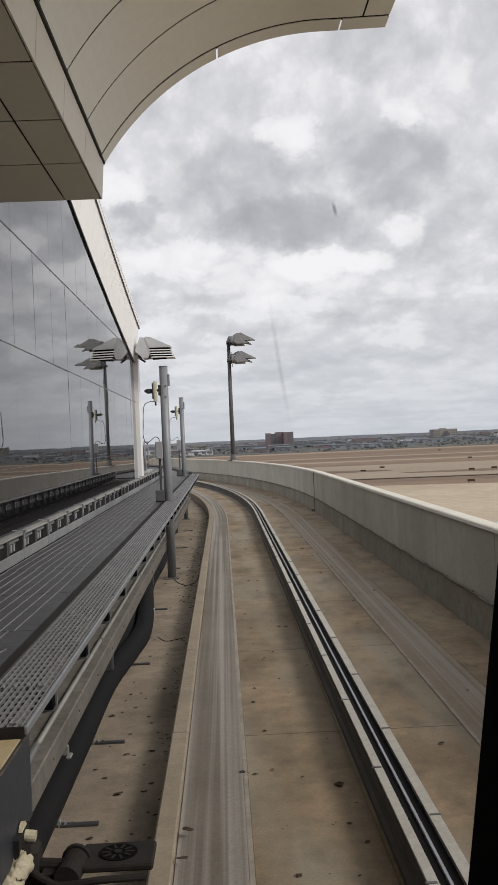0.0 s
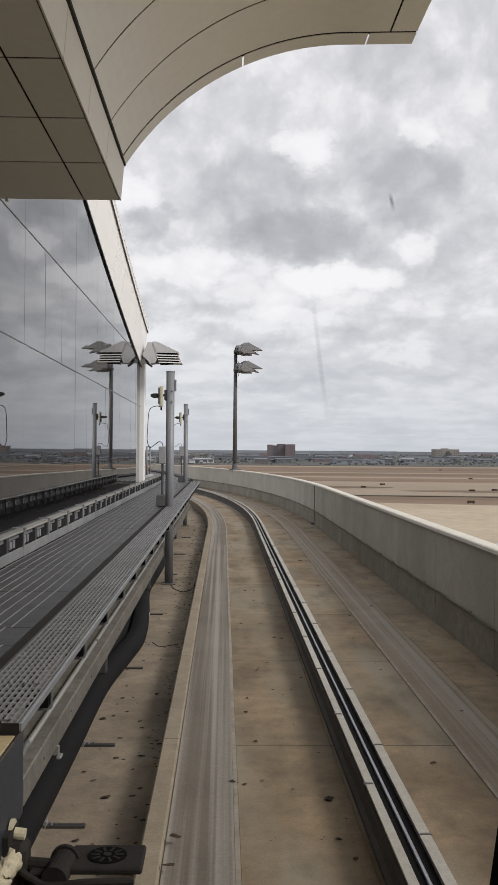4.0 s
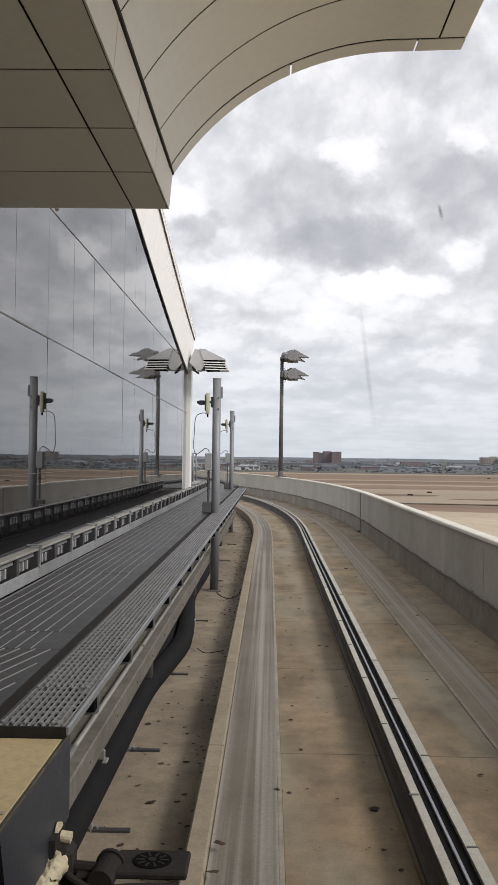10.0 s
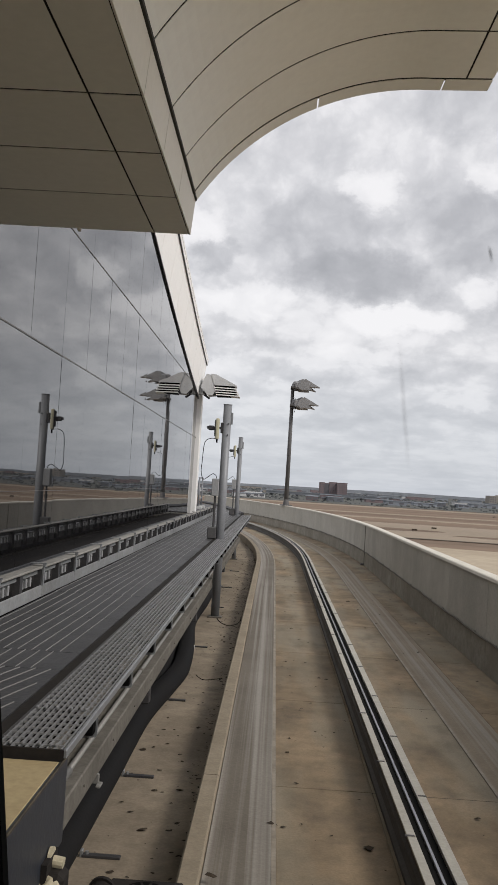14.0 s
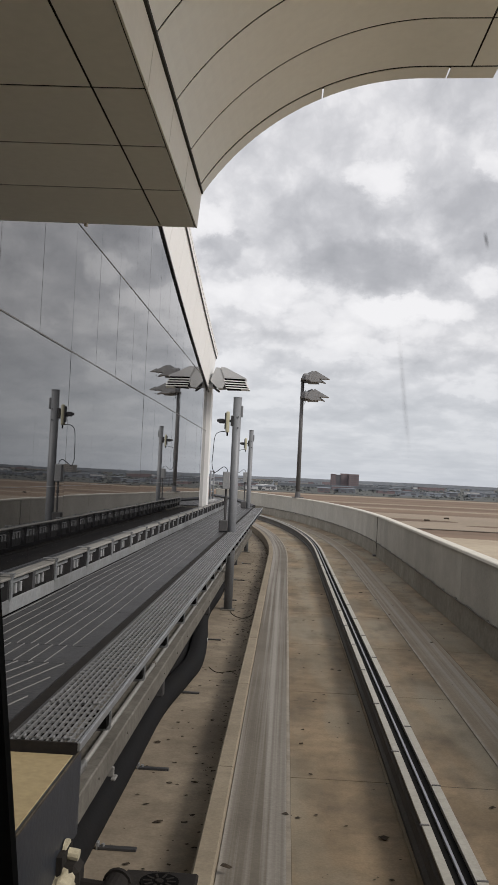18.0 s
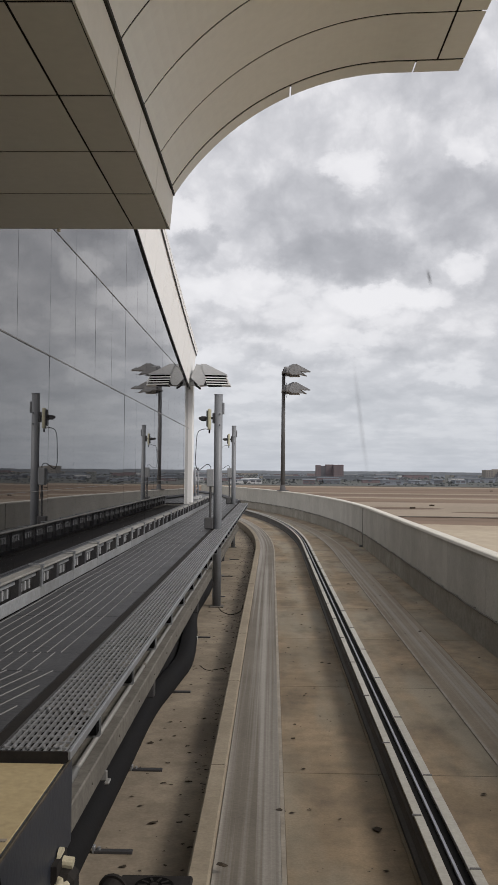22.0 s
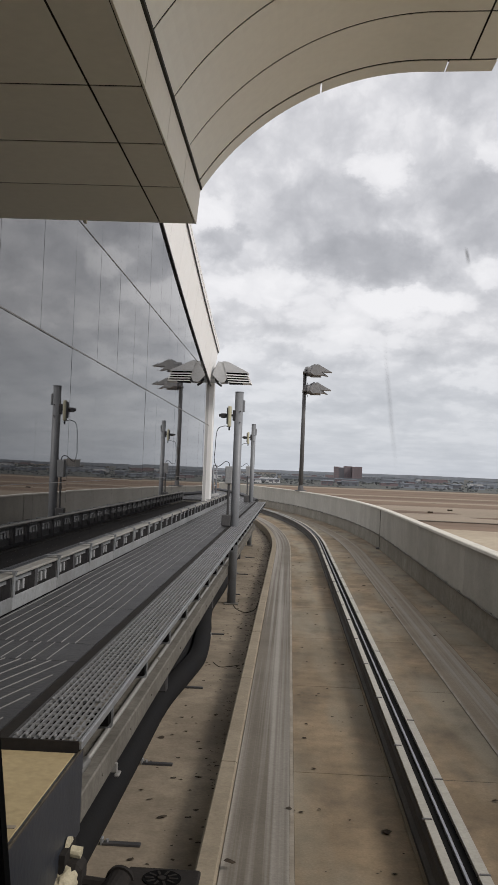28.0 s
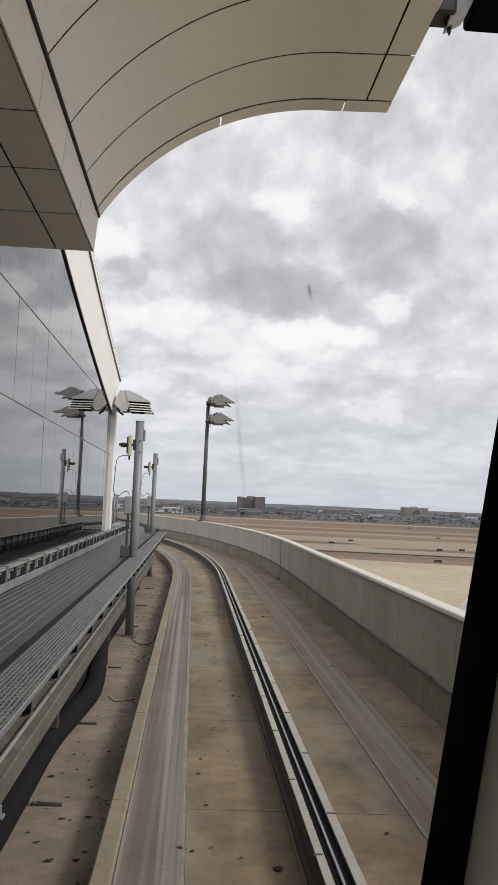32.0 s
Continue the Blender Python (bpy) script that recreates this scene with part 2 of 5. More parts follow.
    if bump:
        bp = N("ShaderNodeBump")
        bp.inputs["Strength"].default_value, bp.inputs["Distance"].default_value = bump, 0.01
        wire(nt, n2, 0, bp, "Height")
        wire(nt, bp, 0, bs, "Normal")
    return m


M = {}
M["slab"] = mat("slab_concrete", (0.295, 0.220, 0.138), (0.12, 0.092, 0.060), 0.85, big=0.7, fine=60, amount=0.85, piece=0.08, mottle=0.5, streak=(0.25, 1.5, (0.245, 0.22, 0.167), 0.7))


def add_blotches(m, scale, col, amount, stretch):
    """Grease and water stains of their own shape, drawn out along the track."""
    nt = m.node_tree
    hsv = next(n for n in nt.nodes if n.type == "HUE_SAT")
    src = hsv.inputs["Color"].links[0].from_socket
    geo = next(n for n in nt.nodes if n.type == "NEW_GEOMETRY")
    mp, n, r, mix = (nt.nodes.new(k) for k in ("ShaderNodeMapping", "ShaderNodeTexNoise", "ShaderNodeMapRange", "ShaderNodeMix"))
    mp.inputs["Scale"].default_value = stretch
    wire(nt, geo, "Position", mp, 0)
    n.inputs["Scale"].default_value, n.inputs["Detail"].default_value, n.inputs["Roughness"].default_value = scale, 5, 0.6
    wire(nt, mp, 0, n, "Vector")
    r.inputs["From Min"].default_value, r.inputs["From Max"].default_value, r.inputs["To Max"].default_value = 0.50, 0.66, amount
    wire(nt, n, 0, r, 0)
    mix.data_type = "RGBA"
    mix.inputs["B"].default_value = (*col, 1)
    nt.links.new(src, mix.inputs["A"])
    wire(nt, r, 0, mix, "Factor")
    wire(nt, mix, "Result", hsv, "Color")


add_blotches(M["slab"], 1.5, (0.075, 0.06, 0.044), 0.5, (1.3, 0.6, 1))
M["runway"] = mat("running_surface", (0.145, 0.126, 0.10), (0.095, 0.081, 0.063), 0.75, big=0.8, fine=50, amount=0.6, piece=0.0, streak=(0.06, 13.0, (0.30, 0.28, 0.25), 0.8))
M["paint_line"] = mat("worn_line", (0.30, 0.265, 0.215), (0.19, 0.163, 0.127), 0.7, big=3, fine=40, amount=0.9)
M["curb"] = mat("curb_concrete", (0.275, 0.232, 0.17), (0.185, 0.153, 0.11), 0.85, big=1.2, fine=50, piece=0.06, mottle=0.4)
M["trough"] = mat("trough_concrete", (0.30, 0.25, 0.186), (0.15, 0.122, 0.09), 0.9, big=0.8, fine=40, amount=0.75, mottle=0.45)
M["parapet"] = mat("parapet_concrete", (0.52, 0.505, 0.455), (0.40, 0.385, 0.34), 0.85, big=0.7, fine=40, amount=0.8, piece=0.05, mottle=0.35, streak=(0.9, 0.3, (0.36, 0.345, 0.31), 0.3))
M["base_course"] = mat("stained_concrete", (0.37, 0.345, 0.295), (0.24, 0.22, 0.182), 0.9, big=1.1, fine=40, amount=0.9, piece=0.03, mottle=0.6, streak=(0.5, 0.5, (0.24, 0.22, 0.185), 0.35))
add_blotches(M["trough"], 2.2, (0.09, 0.073, 0.055), 0.35, (1.0, 0.7, 1))
M["cap"] = mat("parapet_cap", (0.66, 0.63, 0.56), (0.5, 0.475, 0.42), 0.85, big=1.5, fine=40)
M["steel"] = mat("galvanised_steel", (0.30, 0.31, 0.32), (0.21, 0.22, 0.23), 0.5, 0.55, big=2.5, fine=60, bump=0.05)
M["steel_dark"] = mat("dark_steel", (0.055, 0.055, 0.06), (0.09, 0.085, 0.08), 0.55, 0.4, big=3, fine=60, bump=0.05)
M["grating"] = mat("grating_steel", (0.275, 0.28, 0.285), (0.17, 0.174, 0.178), 0.5, 0.35, big=2, fine=70, bump=0.05)
M["deck"] = mat("deck_panel", (0.036, 0.036, 0.038), (0.023, 0.023, 0.024), 0.5, 0.0, big=2, fine=38, bump=0.25, piece=0.12, spec=0.45, grain=0.4, mottle=0.45)
M["deck_rib"] = mat("deck_rib", (0.27, 0.265, 0.26), (0.17, 0.167, 0.163), 0.5, 0.2, big=3, fine=80, bump=0)
M["kerb_plate"] = mat("kerb_plate", (0.26, 0.27, 0.277), (0.16, 0.156, 0.143), 0.6, 0.2, big=2.5, fine=50, bump=0.05, piece=0.22, mottle=0.3)
M["girder"] = mat("girder_paint", (0.195, 0.183, 0.16), (0.11, 0.102, 0.088), 0.75, 0.05, big=2.5, fine=50, bump=0.05, amount=0.8, mottle=0.7, spec=0.2)
M["pole"] = mat("pole_paint", (0.24, 0.25, 0.266), (0.185, 0.194, 0.207), 0.5, 0.2, big=2, fine=50, bump=0.04)
M["pipe"] = mat("pipe_zinc", (0.28, 0.276, 0.264), (0.19, 0.186, 0.175), 0.5, 0.3, big=3, fine=60, bump=0.05)
M["rail_top"] = mat("rail_top", (0.29, 0.28, 0.256), (0.19, 0.182, 0.166), 0.6, 0.1, big=2.5, fine=50, bump=0.05, piece=0.12, mottle=0.5)
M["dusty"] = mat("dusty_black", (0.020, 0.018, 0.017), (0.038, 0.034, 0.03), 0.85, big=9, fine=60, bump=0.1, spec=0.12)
M["rod"] = mat("cross_rod", (0.25, 0.254, 0.258), (0.17, 0.173, 0.176), 0.5, 0.25, big=3, fine=60, bump=0)
M["pole_far"] = mat("weathered_mast", (0.118, 0.116, 0.118), (0.08, 0.078, 0.078), 0.6, 0.3, big=2, fine=50, bump=0.04)
M["beam"] = mat("beam_side", (0.085, 0.077, 0.068), (0.05, 0.045, 0.039), 0.75, 0.1, big=2, fine=40, streak=(1.0, 3.0, (0.06, 0.055, 0.05), 0.6))
M["beam_top"] = mat("beam_top_plate", (0.42, 0.40, 0.345), (0.30, 0.28, 0.24), 0.5, 0.2, big=2, fine=50, bump=0.05, piece=0.06, mottle=0.4)
M["rail_black"] = mat("conductor_cover", (0.008, 0.008, 0.008), (0.014, 0.013, 0.012), 0.95, big=3, fine=40, bump=0.05, spec=0.05)
M["rail_shiny"] = mat("contact_rail", (0.33, 0.33, 0.35), (0.25, 0.25, 0.27), 0.4, 0.8, big=3, fine=60, bump=0)
M["panel"] = mat("canopy_panel", (0.765, 0.755, 0.675), (0.72, 0.71, 0.63), 0.36, big=0.5, fine=15, bump=0.01, piece=0.03, grain=0.03, spec=0.5)
M["panel_soffit"] = mat("soffit_panel", (0.75, 0.735, 0.65), (0.71, 0.695, 0.61), 0.55, big=0.5, fine=15, bump=0.02, piece=0.03, grain=0.03)
M["fascia"] = mat("white_fascia", (0.72, 0.69, 0.61), (0.66, 0.63, 0.55), 0.5, big=0.8, fine=20, bump=0.02, piece=0.02, grain=0.03)
M["white"] = mat("white_panel", (0.86, 0.86, 0.855), (0.80, 0.80, 0.79), 0.5, big=0.8, fine=20, bump=0.02, grain=0.03)
M["seam"] = mat("dark_seam", (0.035, 0.034, 0.03), (0.045, 0.043, 0.04), 0.9, big=2, fine=20, bump=0)
M["mullion"] = mat("mullion", (0.05, 0.05, 0.055), (0.035, 0.035, 0.04), 0.4, 0.3, big=2, fine=40, bump=0)
M["rust_edge"] = mat("rusty_edge", (0.030, 0.027, 0.024), (0.11, 0.09, 0.062), 0.8, big=9, fine=60, bump=0.3, amount=0.9, mottle=0.5)
M["glazing_bead"] = mat("glazing_bead", (0.15, 0.15, 0.155), (0.11, 0.11, 0.115), 0.6, big=3, fine=40, bump=0)
M["transom"] = mat("transom_metal", (0.135, 0.13, 0.125), (0.09, 0.087, 0.085), 0.5, 0.2, big=2, fine=40, bump=0)
M["blue"] = mat("blue_grey_steel", (0.021, 0.026, 0.038), (0.048, 0.051, 0.057), 0.45, 0.05, big=5, fine=40, bump=0.12, amount=0.6, mottle=0.6, spec=0.35)
M["ply"] = mat("plywood", (0.44, 0.355, 0.205), (0.33, 0.26, 0.145), 0.7, big=2.5, fine=40, bump=0.08, mottle=0.35)
M["duct"] = mat("grey_duct", (0.011, 0.011, 0.012), (0.02, 0.019, 0.018), 0.85, big=2, fine=40, bump=0.1, spec=0.1)
M["strip_right"] = mat("running_surface_brown", (0.235, 0.19, 0.135), (0.155, 0.124, 0.09), 0.8, big=0.8, fine=50, amount=0.7, piece=0.0, streak=(0.05, 16.0, (0.31, 0.285, 0.245), 0.7))
M["visor"] = mat("mast_lamp", (0.255, 0.255, 0.26), (0.17, 0.17, 0.173), 0.6, 0.1, big=3, fine=40, bump=0.03)
M["ochre"] = mat("pale_fitting", (0.5, 0.455, 0.33), (0.3, 0.26, 0.18), 0.6, big=10, fine=90, bump=0.3)
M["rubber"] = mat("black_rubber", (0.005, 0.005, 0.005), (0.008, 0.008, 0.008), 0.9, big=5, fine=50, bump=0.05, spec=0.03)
M["trim"] = mat("vehicle_trim", (0.60, 0.575, 0.525), (0.56, 0.535, 0.485), 0.5, big=2, fine=60, bump=0.03, grain=0.04)
M["lamp"] = mat("lamp_housing", (0.52, 0.53, 0.54), (0.40, 0.41, 0.42), 0.5, 0.0, big=3, fine=40, bump=0.03)
M["antenna"] = mat("antenna_cover", (0.62, 0.59, 0.43), (0.5, 0.48, 0.36), 0.5, big=5, fine=40, bump=0.02)
M["cabinet"] = mat("grey_enclosure", (0.36, 0.37, 0.38), (0.3, 0.3, 0.31), 0.5, 0.2, big=4, fine=40, bump=0.02)
M["leaf"] = mat("dry_leaf", (0.035, 0.026, 0.018), (0.07, 0.05, 0.03), 0.9, big=9, fine=60, bump=0.2)
# far brick is greyed and far grey blued: distance haze in the base colour
M["brick"] = mat("hazed_brick", (0.205, 0.16, 0.165), (0.17, 0.138, 0.147), 0.9, big=0.05, fine=1, bump=0, piece=0.1)
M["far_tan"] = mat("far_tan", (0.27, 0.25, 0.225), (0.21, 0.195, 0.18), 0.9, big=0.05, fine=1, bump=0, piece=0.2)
M["hazed_grey"] = mat("hazed_grey", (0.23, 0.25, 0.28), (0.17, 0.185, 0.205), 0.9, big=0.05, fine=1, bump=0, piece=0.3)
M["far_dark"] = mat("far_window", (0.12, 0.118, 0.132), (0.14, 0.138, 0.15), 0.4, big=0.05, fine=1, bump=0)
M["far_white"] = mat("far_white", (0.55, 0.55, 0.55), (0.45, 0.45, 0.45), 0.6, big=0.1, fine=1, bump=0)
# foliage and ridge colours include blue-grey haze of distance
M["tree"] = mat("hazed_foliage", (0.095, 0.103, 0.105), (0.07, 0.077, 0.081), 0.95, big=0.03, fine=0.4, bump=0)
M["ridge"] = mat("hazed_ridge", (0.26, 0.29, 0.325), (0.225, 0.25, 0.28), 0.95, big=0.004, fine=0.05, bump=0)
M["apron"] = mat("apron_concrete", (0.43, 0.36, 0.265), (0.33, 0.27, 0.195), 0.9, big=0.03, fine=0.6, bump=0, amount=0.8)
M["meadow"] = mat("meadow_grass", (0.09, 0.093, 0.086), (0.065, 0.069, 0.065), 0.95, big=0.01, fine=0.2, bump=0)
M["verge"] = mat("verge", (0.10, 0.08, 0.06), (0.08, 0.065, 0.05), 0.95, big=0.05, fine=0.5, bump=0)
M["taxiway"] = mat("taxiway_concrete", (0.29, 0.235, 0.175), (0.22, 0.175, 0.13), 0.9, big=0.02, fine=0.5, bump=0)


def grass_mat():
    m = mat("dry_airfield_grass", (0.225, 0.158, 0.108), (0.095, 0.064, 0.046), 0.95, big=0.006, fine=0.15, bump=0, amount=0.9)
    nt = m.node_tree
    geo = next(n for n in nt.nodes if n.type == "NEW_GEOMETRY")
    big = next(n for n in nt.nodes if n.type == "TEX_NOISE" and abs(n.inputs["Scale"].default_value - 0.006) < 1e-6)
    mp = nt.nodes.new("ShaderNodeMapping")
    mp.inputs["Scale"].default_value = (0.4, 3.6, 1)
    mp.inputs["Rotation"].default_value = (0, 0, radians(-9))
    wire(nt, geo, "Position", mp, 0)
    wire(nt, mp, 0, big, "Vector")
    return m


M["grass"] = grass_mat()


def glass_mat():
    m = bpy.data.materials.new("tinted_glass")
    m.use_nodes = True
    nt = m.node_tree
    bs = nt.nodes["Principled BSDF"]
    bs.inputs["Base Color"].default_value = (0.010, 0.010, 0.011, 1)
    bs.inputs["IOR"].default_value = 2.5
    bs.inputs["Roughness"].default_value = 0.015
    n = nt.nodes.new("ShaderNodeTexNoise")
    n.inputs["Scale"].default_value, n.inputs["Detail"].default_value = 1.3, 2
    geo = nt.nodes.new("ShaderNodeNewGeometry")
    wire(nt, geo, "Position", n, "Vector")
    bp = nt.nodes.new("ShaderNodeBump")
    bp.inputs["Strength"].default_value, bp.inputs["Distance"].default_value = 0.022, 0.02
    wire(nt, n, 0, bp, "Height")
    wire(nt, bp, 0, bs, "Normal")
    return m


M["glass"] = glass_mat()


# ---- mesh helpers ----
def mesh_of(bm, name, material, smooth=False):
    me = bpy.data.meshes.new(name)
    bm.normal_update()
    bm.to_mesh(me)
    bm.free()
    for m in (material if isinstance(material, (list, tuple)) else [material]):
        me.materials.append(m)
    if smooth:
        for p in me.polygons:
            p.use_smooth = True
    return me


def part(name, bm, material, parent=None, label="", smooth=False, at=None):
    ob = new(name, mesh_of(bm, name, material, smooth))
    if parent:
        ob.parent = parent
    if at is not None:
        ob.matrix_basis = at
    if label:
        ob["label"] = label
    return ob


def share(name, me, parent, at):
    ob = new(name, me)
    ob.parent = parent
    ob.matrix_basis = at
    return ob


def thing(name, label, category, kind="", group="", at=None):
    ob = new(name)
    if at is not None:
        ob.matrix_basis = at
    return tagged(ob, label, category, group, kind)


def box(x0, x1, y0, y1, z0, z1, bevel=0.0, bm=None, segs=1):
    own = bmesh.new()
    bmesh.ops.create_cube(own, size=1.0)
    for v in own.verts:
        v.co = Vector(((x0 + x1) / 2 + v.co.x * (x1 - x0), (y0 + y1) / 2 + v.co.y * (y1 - y0), (z0 + z1) / 2 + v.co.z * (z1 - z0)))
    if bevel:
        bmesh.ops.bevel(own, geom=own.edges[:], offset=bevel, segments=segs, affect="EDGES", profile=0.6)
    if bm is None:
        return own
    return join(bm, own)


def join(bm, other, m=None):
    if m is not None:
        other.transform(m)
    me = bpy.data.meshes.new("tmp")
    other.to_mesh(me)
    other.free()
    bm.from_mesh(me)
    bpy.data.meshes.remove(me)
    return bm


def rod(a, b, r0, r1=None, n=14, bm=None):
    """A round bar from a to b."""
    a, b = Vector(a), Vector(b)
    own = bmesh.new()
    bmesh.ops.create_cone(own, cap_ends=True, segments=n, radius1=r0, radius2=r0 if r1 is None else r1, depth=(b - a).length)
    own.transform(Matrix.Translation((a + b) / 2) @ (b - a).to_track_quat("Z", "Y").to_matrix().to_4x4())
    if bm is None:
        return own
    return join(bm, own)


def tube(pts, r, n=8, bm=None):
    """A bent pipe or cable through points, smoothed."""
    pts = [Vector(p) for p in pts]
    fine = []
    for i in range(len(pts) - 1):
        p0, p1, p2, p3 = pts[max(i - 1, 0)], pts[i], pts[i + 1], pts[min(i + 2, len(pts) - 1)]
        for k in range(6):
            t = k / 6
            fine.append(0.5 * ((2 * p1) + (p2 - p0) * t + (2 * p0 - 5 * p1 + 4 * p2 - p3) * t * t + (3 * p1 - p0 - 3 * p2 + p3) * t ** 3))
    fine.append(pts[-1])
    own = bm or bmesh.new()
    rings = []
    for i, p in enumerate(fine):
        d = (fine[min(i + 1, len(fine) - 1)] - fine[max(i - 1, 0)]).normalized()
        q = d.to_track_quat("Z", "Y")
        rings.append([own.verts.new(p + q @ Vector((r * math.cos(2 * math.pi * k / n), r * math.sin(2 * math.pi * k / n), 0))) for k in range(n)])
    for a, b in zip(rings, rings[1:]):
        for k in range(n):
            own.faces.new((a[k], a[(k + 1) % n], b[(k + 1) % n], b[k]))
    own.faces.new(rings[0][::-1])
    own.faces.new(rings[-1])
    return own


def prism(poly, x0, x1, axis="x"):
    """A closed outline (two coordinates) drawn out along an axis."""
    bm = bmesh.new()
    put = {"x": lambda t, p: (t, p[0], p[1]), "y": lambda t, p: (p[0], t, p[1]), "z": lambda t, p: (p[0], p[1], t)}[axis]
    a = [bm.verts.new(put(x0, p)) for p in poly]
    b = [bm.verts.new(put(x1, p)) for p in poly]
    n = len(poly)
    for i in range(n):
        bm.faces.new((a[i], a[(i + 1) % n], b[(i + 1) % n], b[i]))
    bm.faces.new(a[::-1])
    bm.faces.new(b)
    bmesh.ops.recalc_face_normals(bm, faces=bm.faces[:])
    return bm


# ---- line of the guideway: straight, then a left-hand bend ----
XC, BEND_AT, RADIUS = 0.91, 25.0, 112.0


def on_line(s, off, z):
    lean = 0.001 * (s - 6.0)
    if s <= BEND_AT:
        return Vector((XC + off + lean, s, z))
    a = (s - BEND_AT) / RADIUS
    r = RADIUS + off
    return Vector((XC - RADIUS + r * math.cos(a) + lean, BEND_AT + r * math.sin(a), z))


def sweep(profile, s0, s1, step=1.5, bm=None, closed=True):
    """A profile of (offset, height) carried along the line, with the run and the girth as its UV."""
    own = bm or bmesh.new()
    uvl = own.loops.layers.uv.verify()
    n = 1 if s1 <= BEND_AT else max(1, int(math.ceil((s1 - s0) / step)))
    rows = []
    girth = [0.0]
    for p, q in zip(profile, profile[1:] + profile[:1]):
        girth.append(girth[-1] + math.hypot(q[0] - p[0], q[1] - p[1]))
    for i in range(n + 1):
        s = s0 + (s1 - s0) * i / n
        rows.append((s, [own.verts.new(on_line(s, o, z)) for o, z in profile]))
    k = len(profile)
    for (sa, a), (sb, b) in zip(rows, rows[1:]):
        for j in range(k if closed else k - 1):
            f = own.faces.new((a[j], b[j], b[(j + 1) % k], a[(j + 1) % k]))
            uvs = ((sa, girth[j]), (sb, girth[j]), (sb, girth[j + 1]), (sa, girth[j + 1]))
            for lo, uv in zip(f.loops, uvs):
                lo[uvl].uv = uv
    if closed:
        own.faces.new(rows[0][1])
        own.faces.new(rows[-1][1][::-1])
    bmesh.ops.recalc_face_normals(own, faces=own.faces[:])
    return own


def rect(o0, o1, z0, z1, c=0.0):
    if not c:
        return [(o0, z0), (o0, z1), (o1, z1), (o1, z0)]
    return [(o0, z0), (o0, z1 - c), (o0 + c, z1), (o1 - c, z1), (o1, z1 - c), (o1, z0)]


# ---- ground and distance ----
def build_ground():
    bm = bmesh.new()
    bmesh.ops.create_grid(bm, x_segments=4, y_segments=4, size=4800)
    g = part("ground", bm, M["grass"], at=Matrix.Translation((0, 0, -8.0)))
    tagged(g, "flat dry brown airfield grass reaching the horizon", "ground", kind="structure")
    def strip(y0, y1, lean=-0.12):
        return ((-900, y0 - lean * 900), (900, y0 + lean * 900), (900, y1 + lean * 900), (-900, y1 - lean * 900))
    lens = [(math.cos(k * math.pi / 12), math.sin(k * math.pi / 12)) for k in range(24)]
    for name, label, m, pts in (
        # apron runs on unseen behind the camera to bounce light onto the canopy
        ("road_apron", "pale tan concrete apron, extended unseen to bounce light upward", "apron", ((4, -160), (4, 190), (30, 186), (60, 176), (260, 120), (260, -160))),
        ("road_taxiway_1", "wide pale taxiway across the dry grass", "taxiway", strip(223, 322)),
        ("road_taxiway_2", "pale taxiway strip across the dry grass", "taxiway", strip(368, 386)),
        ("road_taxiway_3", "pale taxiway strip across the dry grass", "taxiway", strip(440, 458, -0.06)),
        ("road_runway", "pale runway strip across the dry grass", "taxiway", strip(604, 650, -0.04)),
    ):
        ob = part(name, prism(pts, -7.99, -7.9, "z"), M[m])
        tagged(ob, label, "pavement", kind="structure")
    for name, label, m, pts in (
        ("ground_verge", "dark edge of the dry grass beside the taxiway", "verge", strip(219.5, 222.5)),
        ("ground_island_1", "brown grass island between taxiways", "grass", [(2 + 46 * x, 270 + 12 * y - 5 * x) for x, y in lens]),
        ("ground_island_2", "brown grass island between taxiways", "grass", [(92 + 46 * x, 239 + 8 * y - 4 * x) for x, y in lens]),
        ("ground_meadow", "dull green strip of meadow before the town", "meadow", strip(668, 3900, -0.02)),
    ):
        ob = part(name, prism(pts, -7.9, -7.86, "z"), M[m])
        tagged(ob, label, "grass", kind="structure")


build_ground()


# ---- guideway ----
guideway = tagged(new("road_guideway"), "concrete guideway deck with worn running strips", "guideway", kind="structure")
S0, S1, BAY = -8.75, 68.0, 2.72
JOINTS = [6.78 + BAY * k for k in range(-5, 23)]


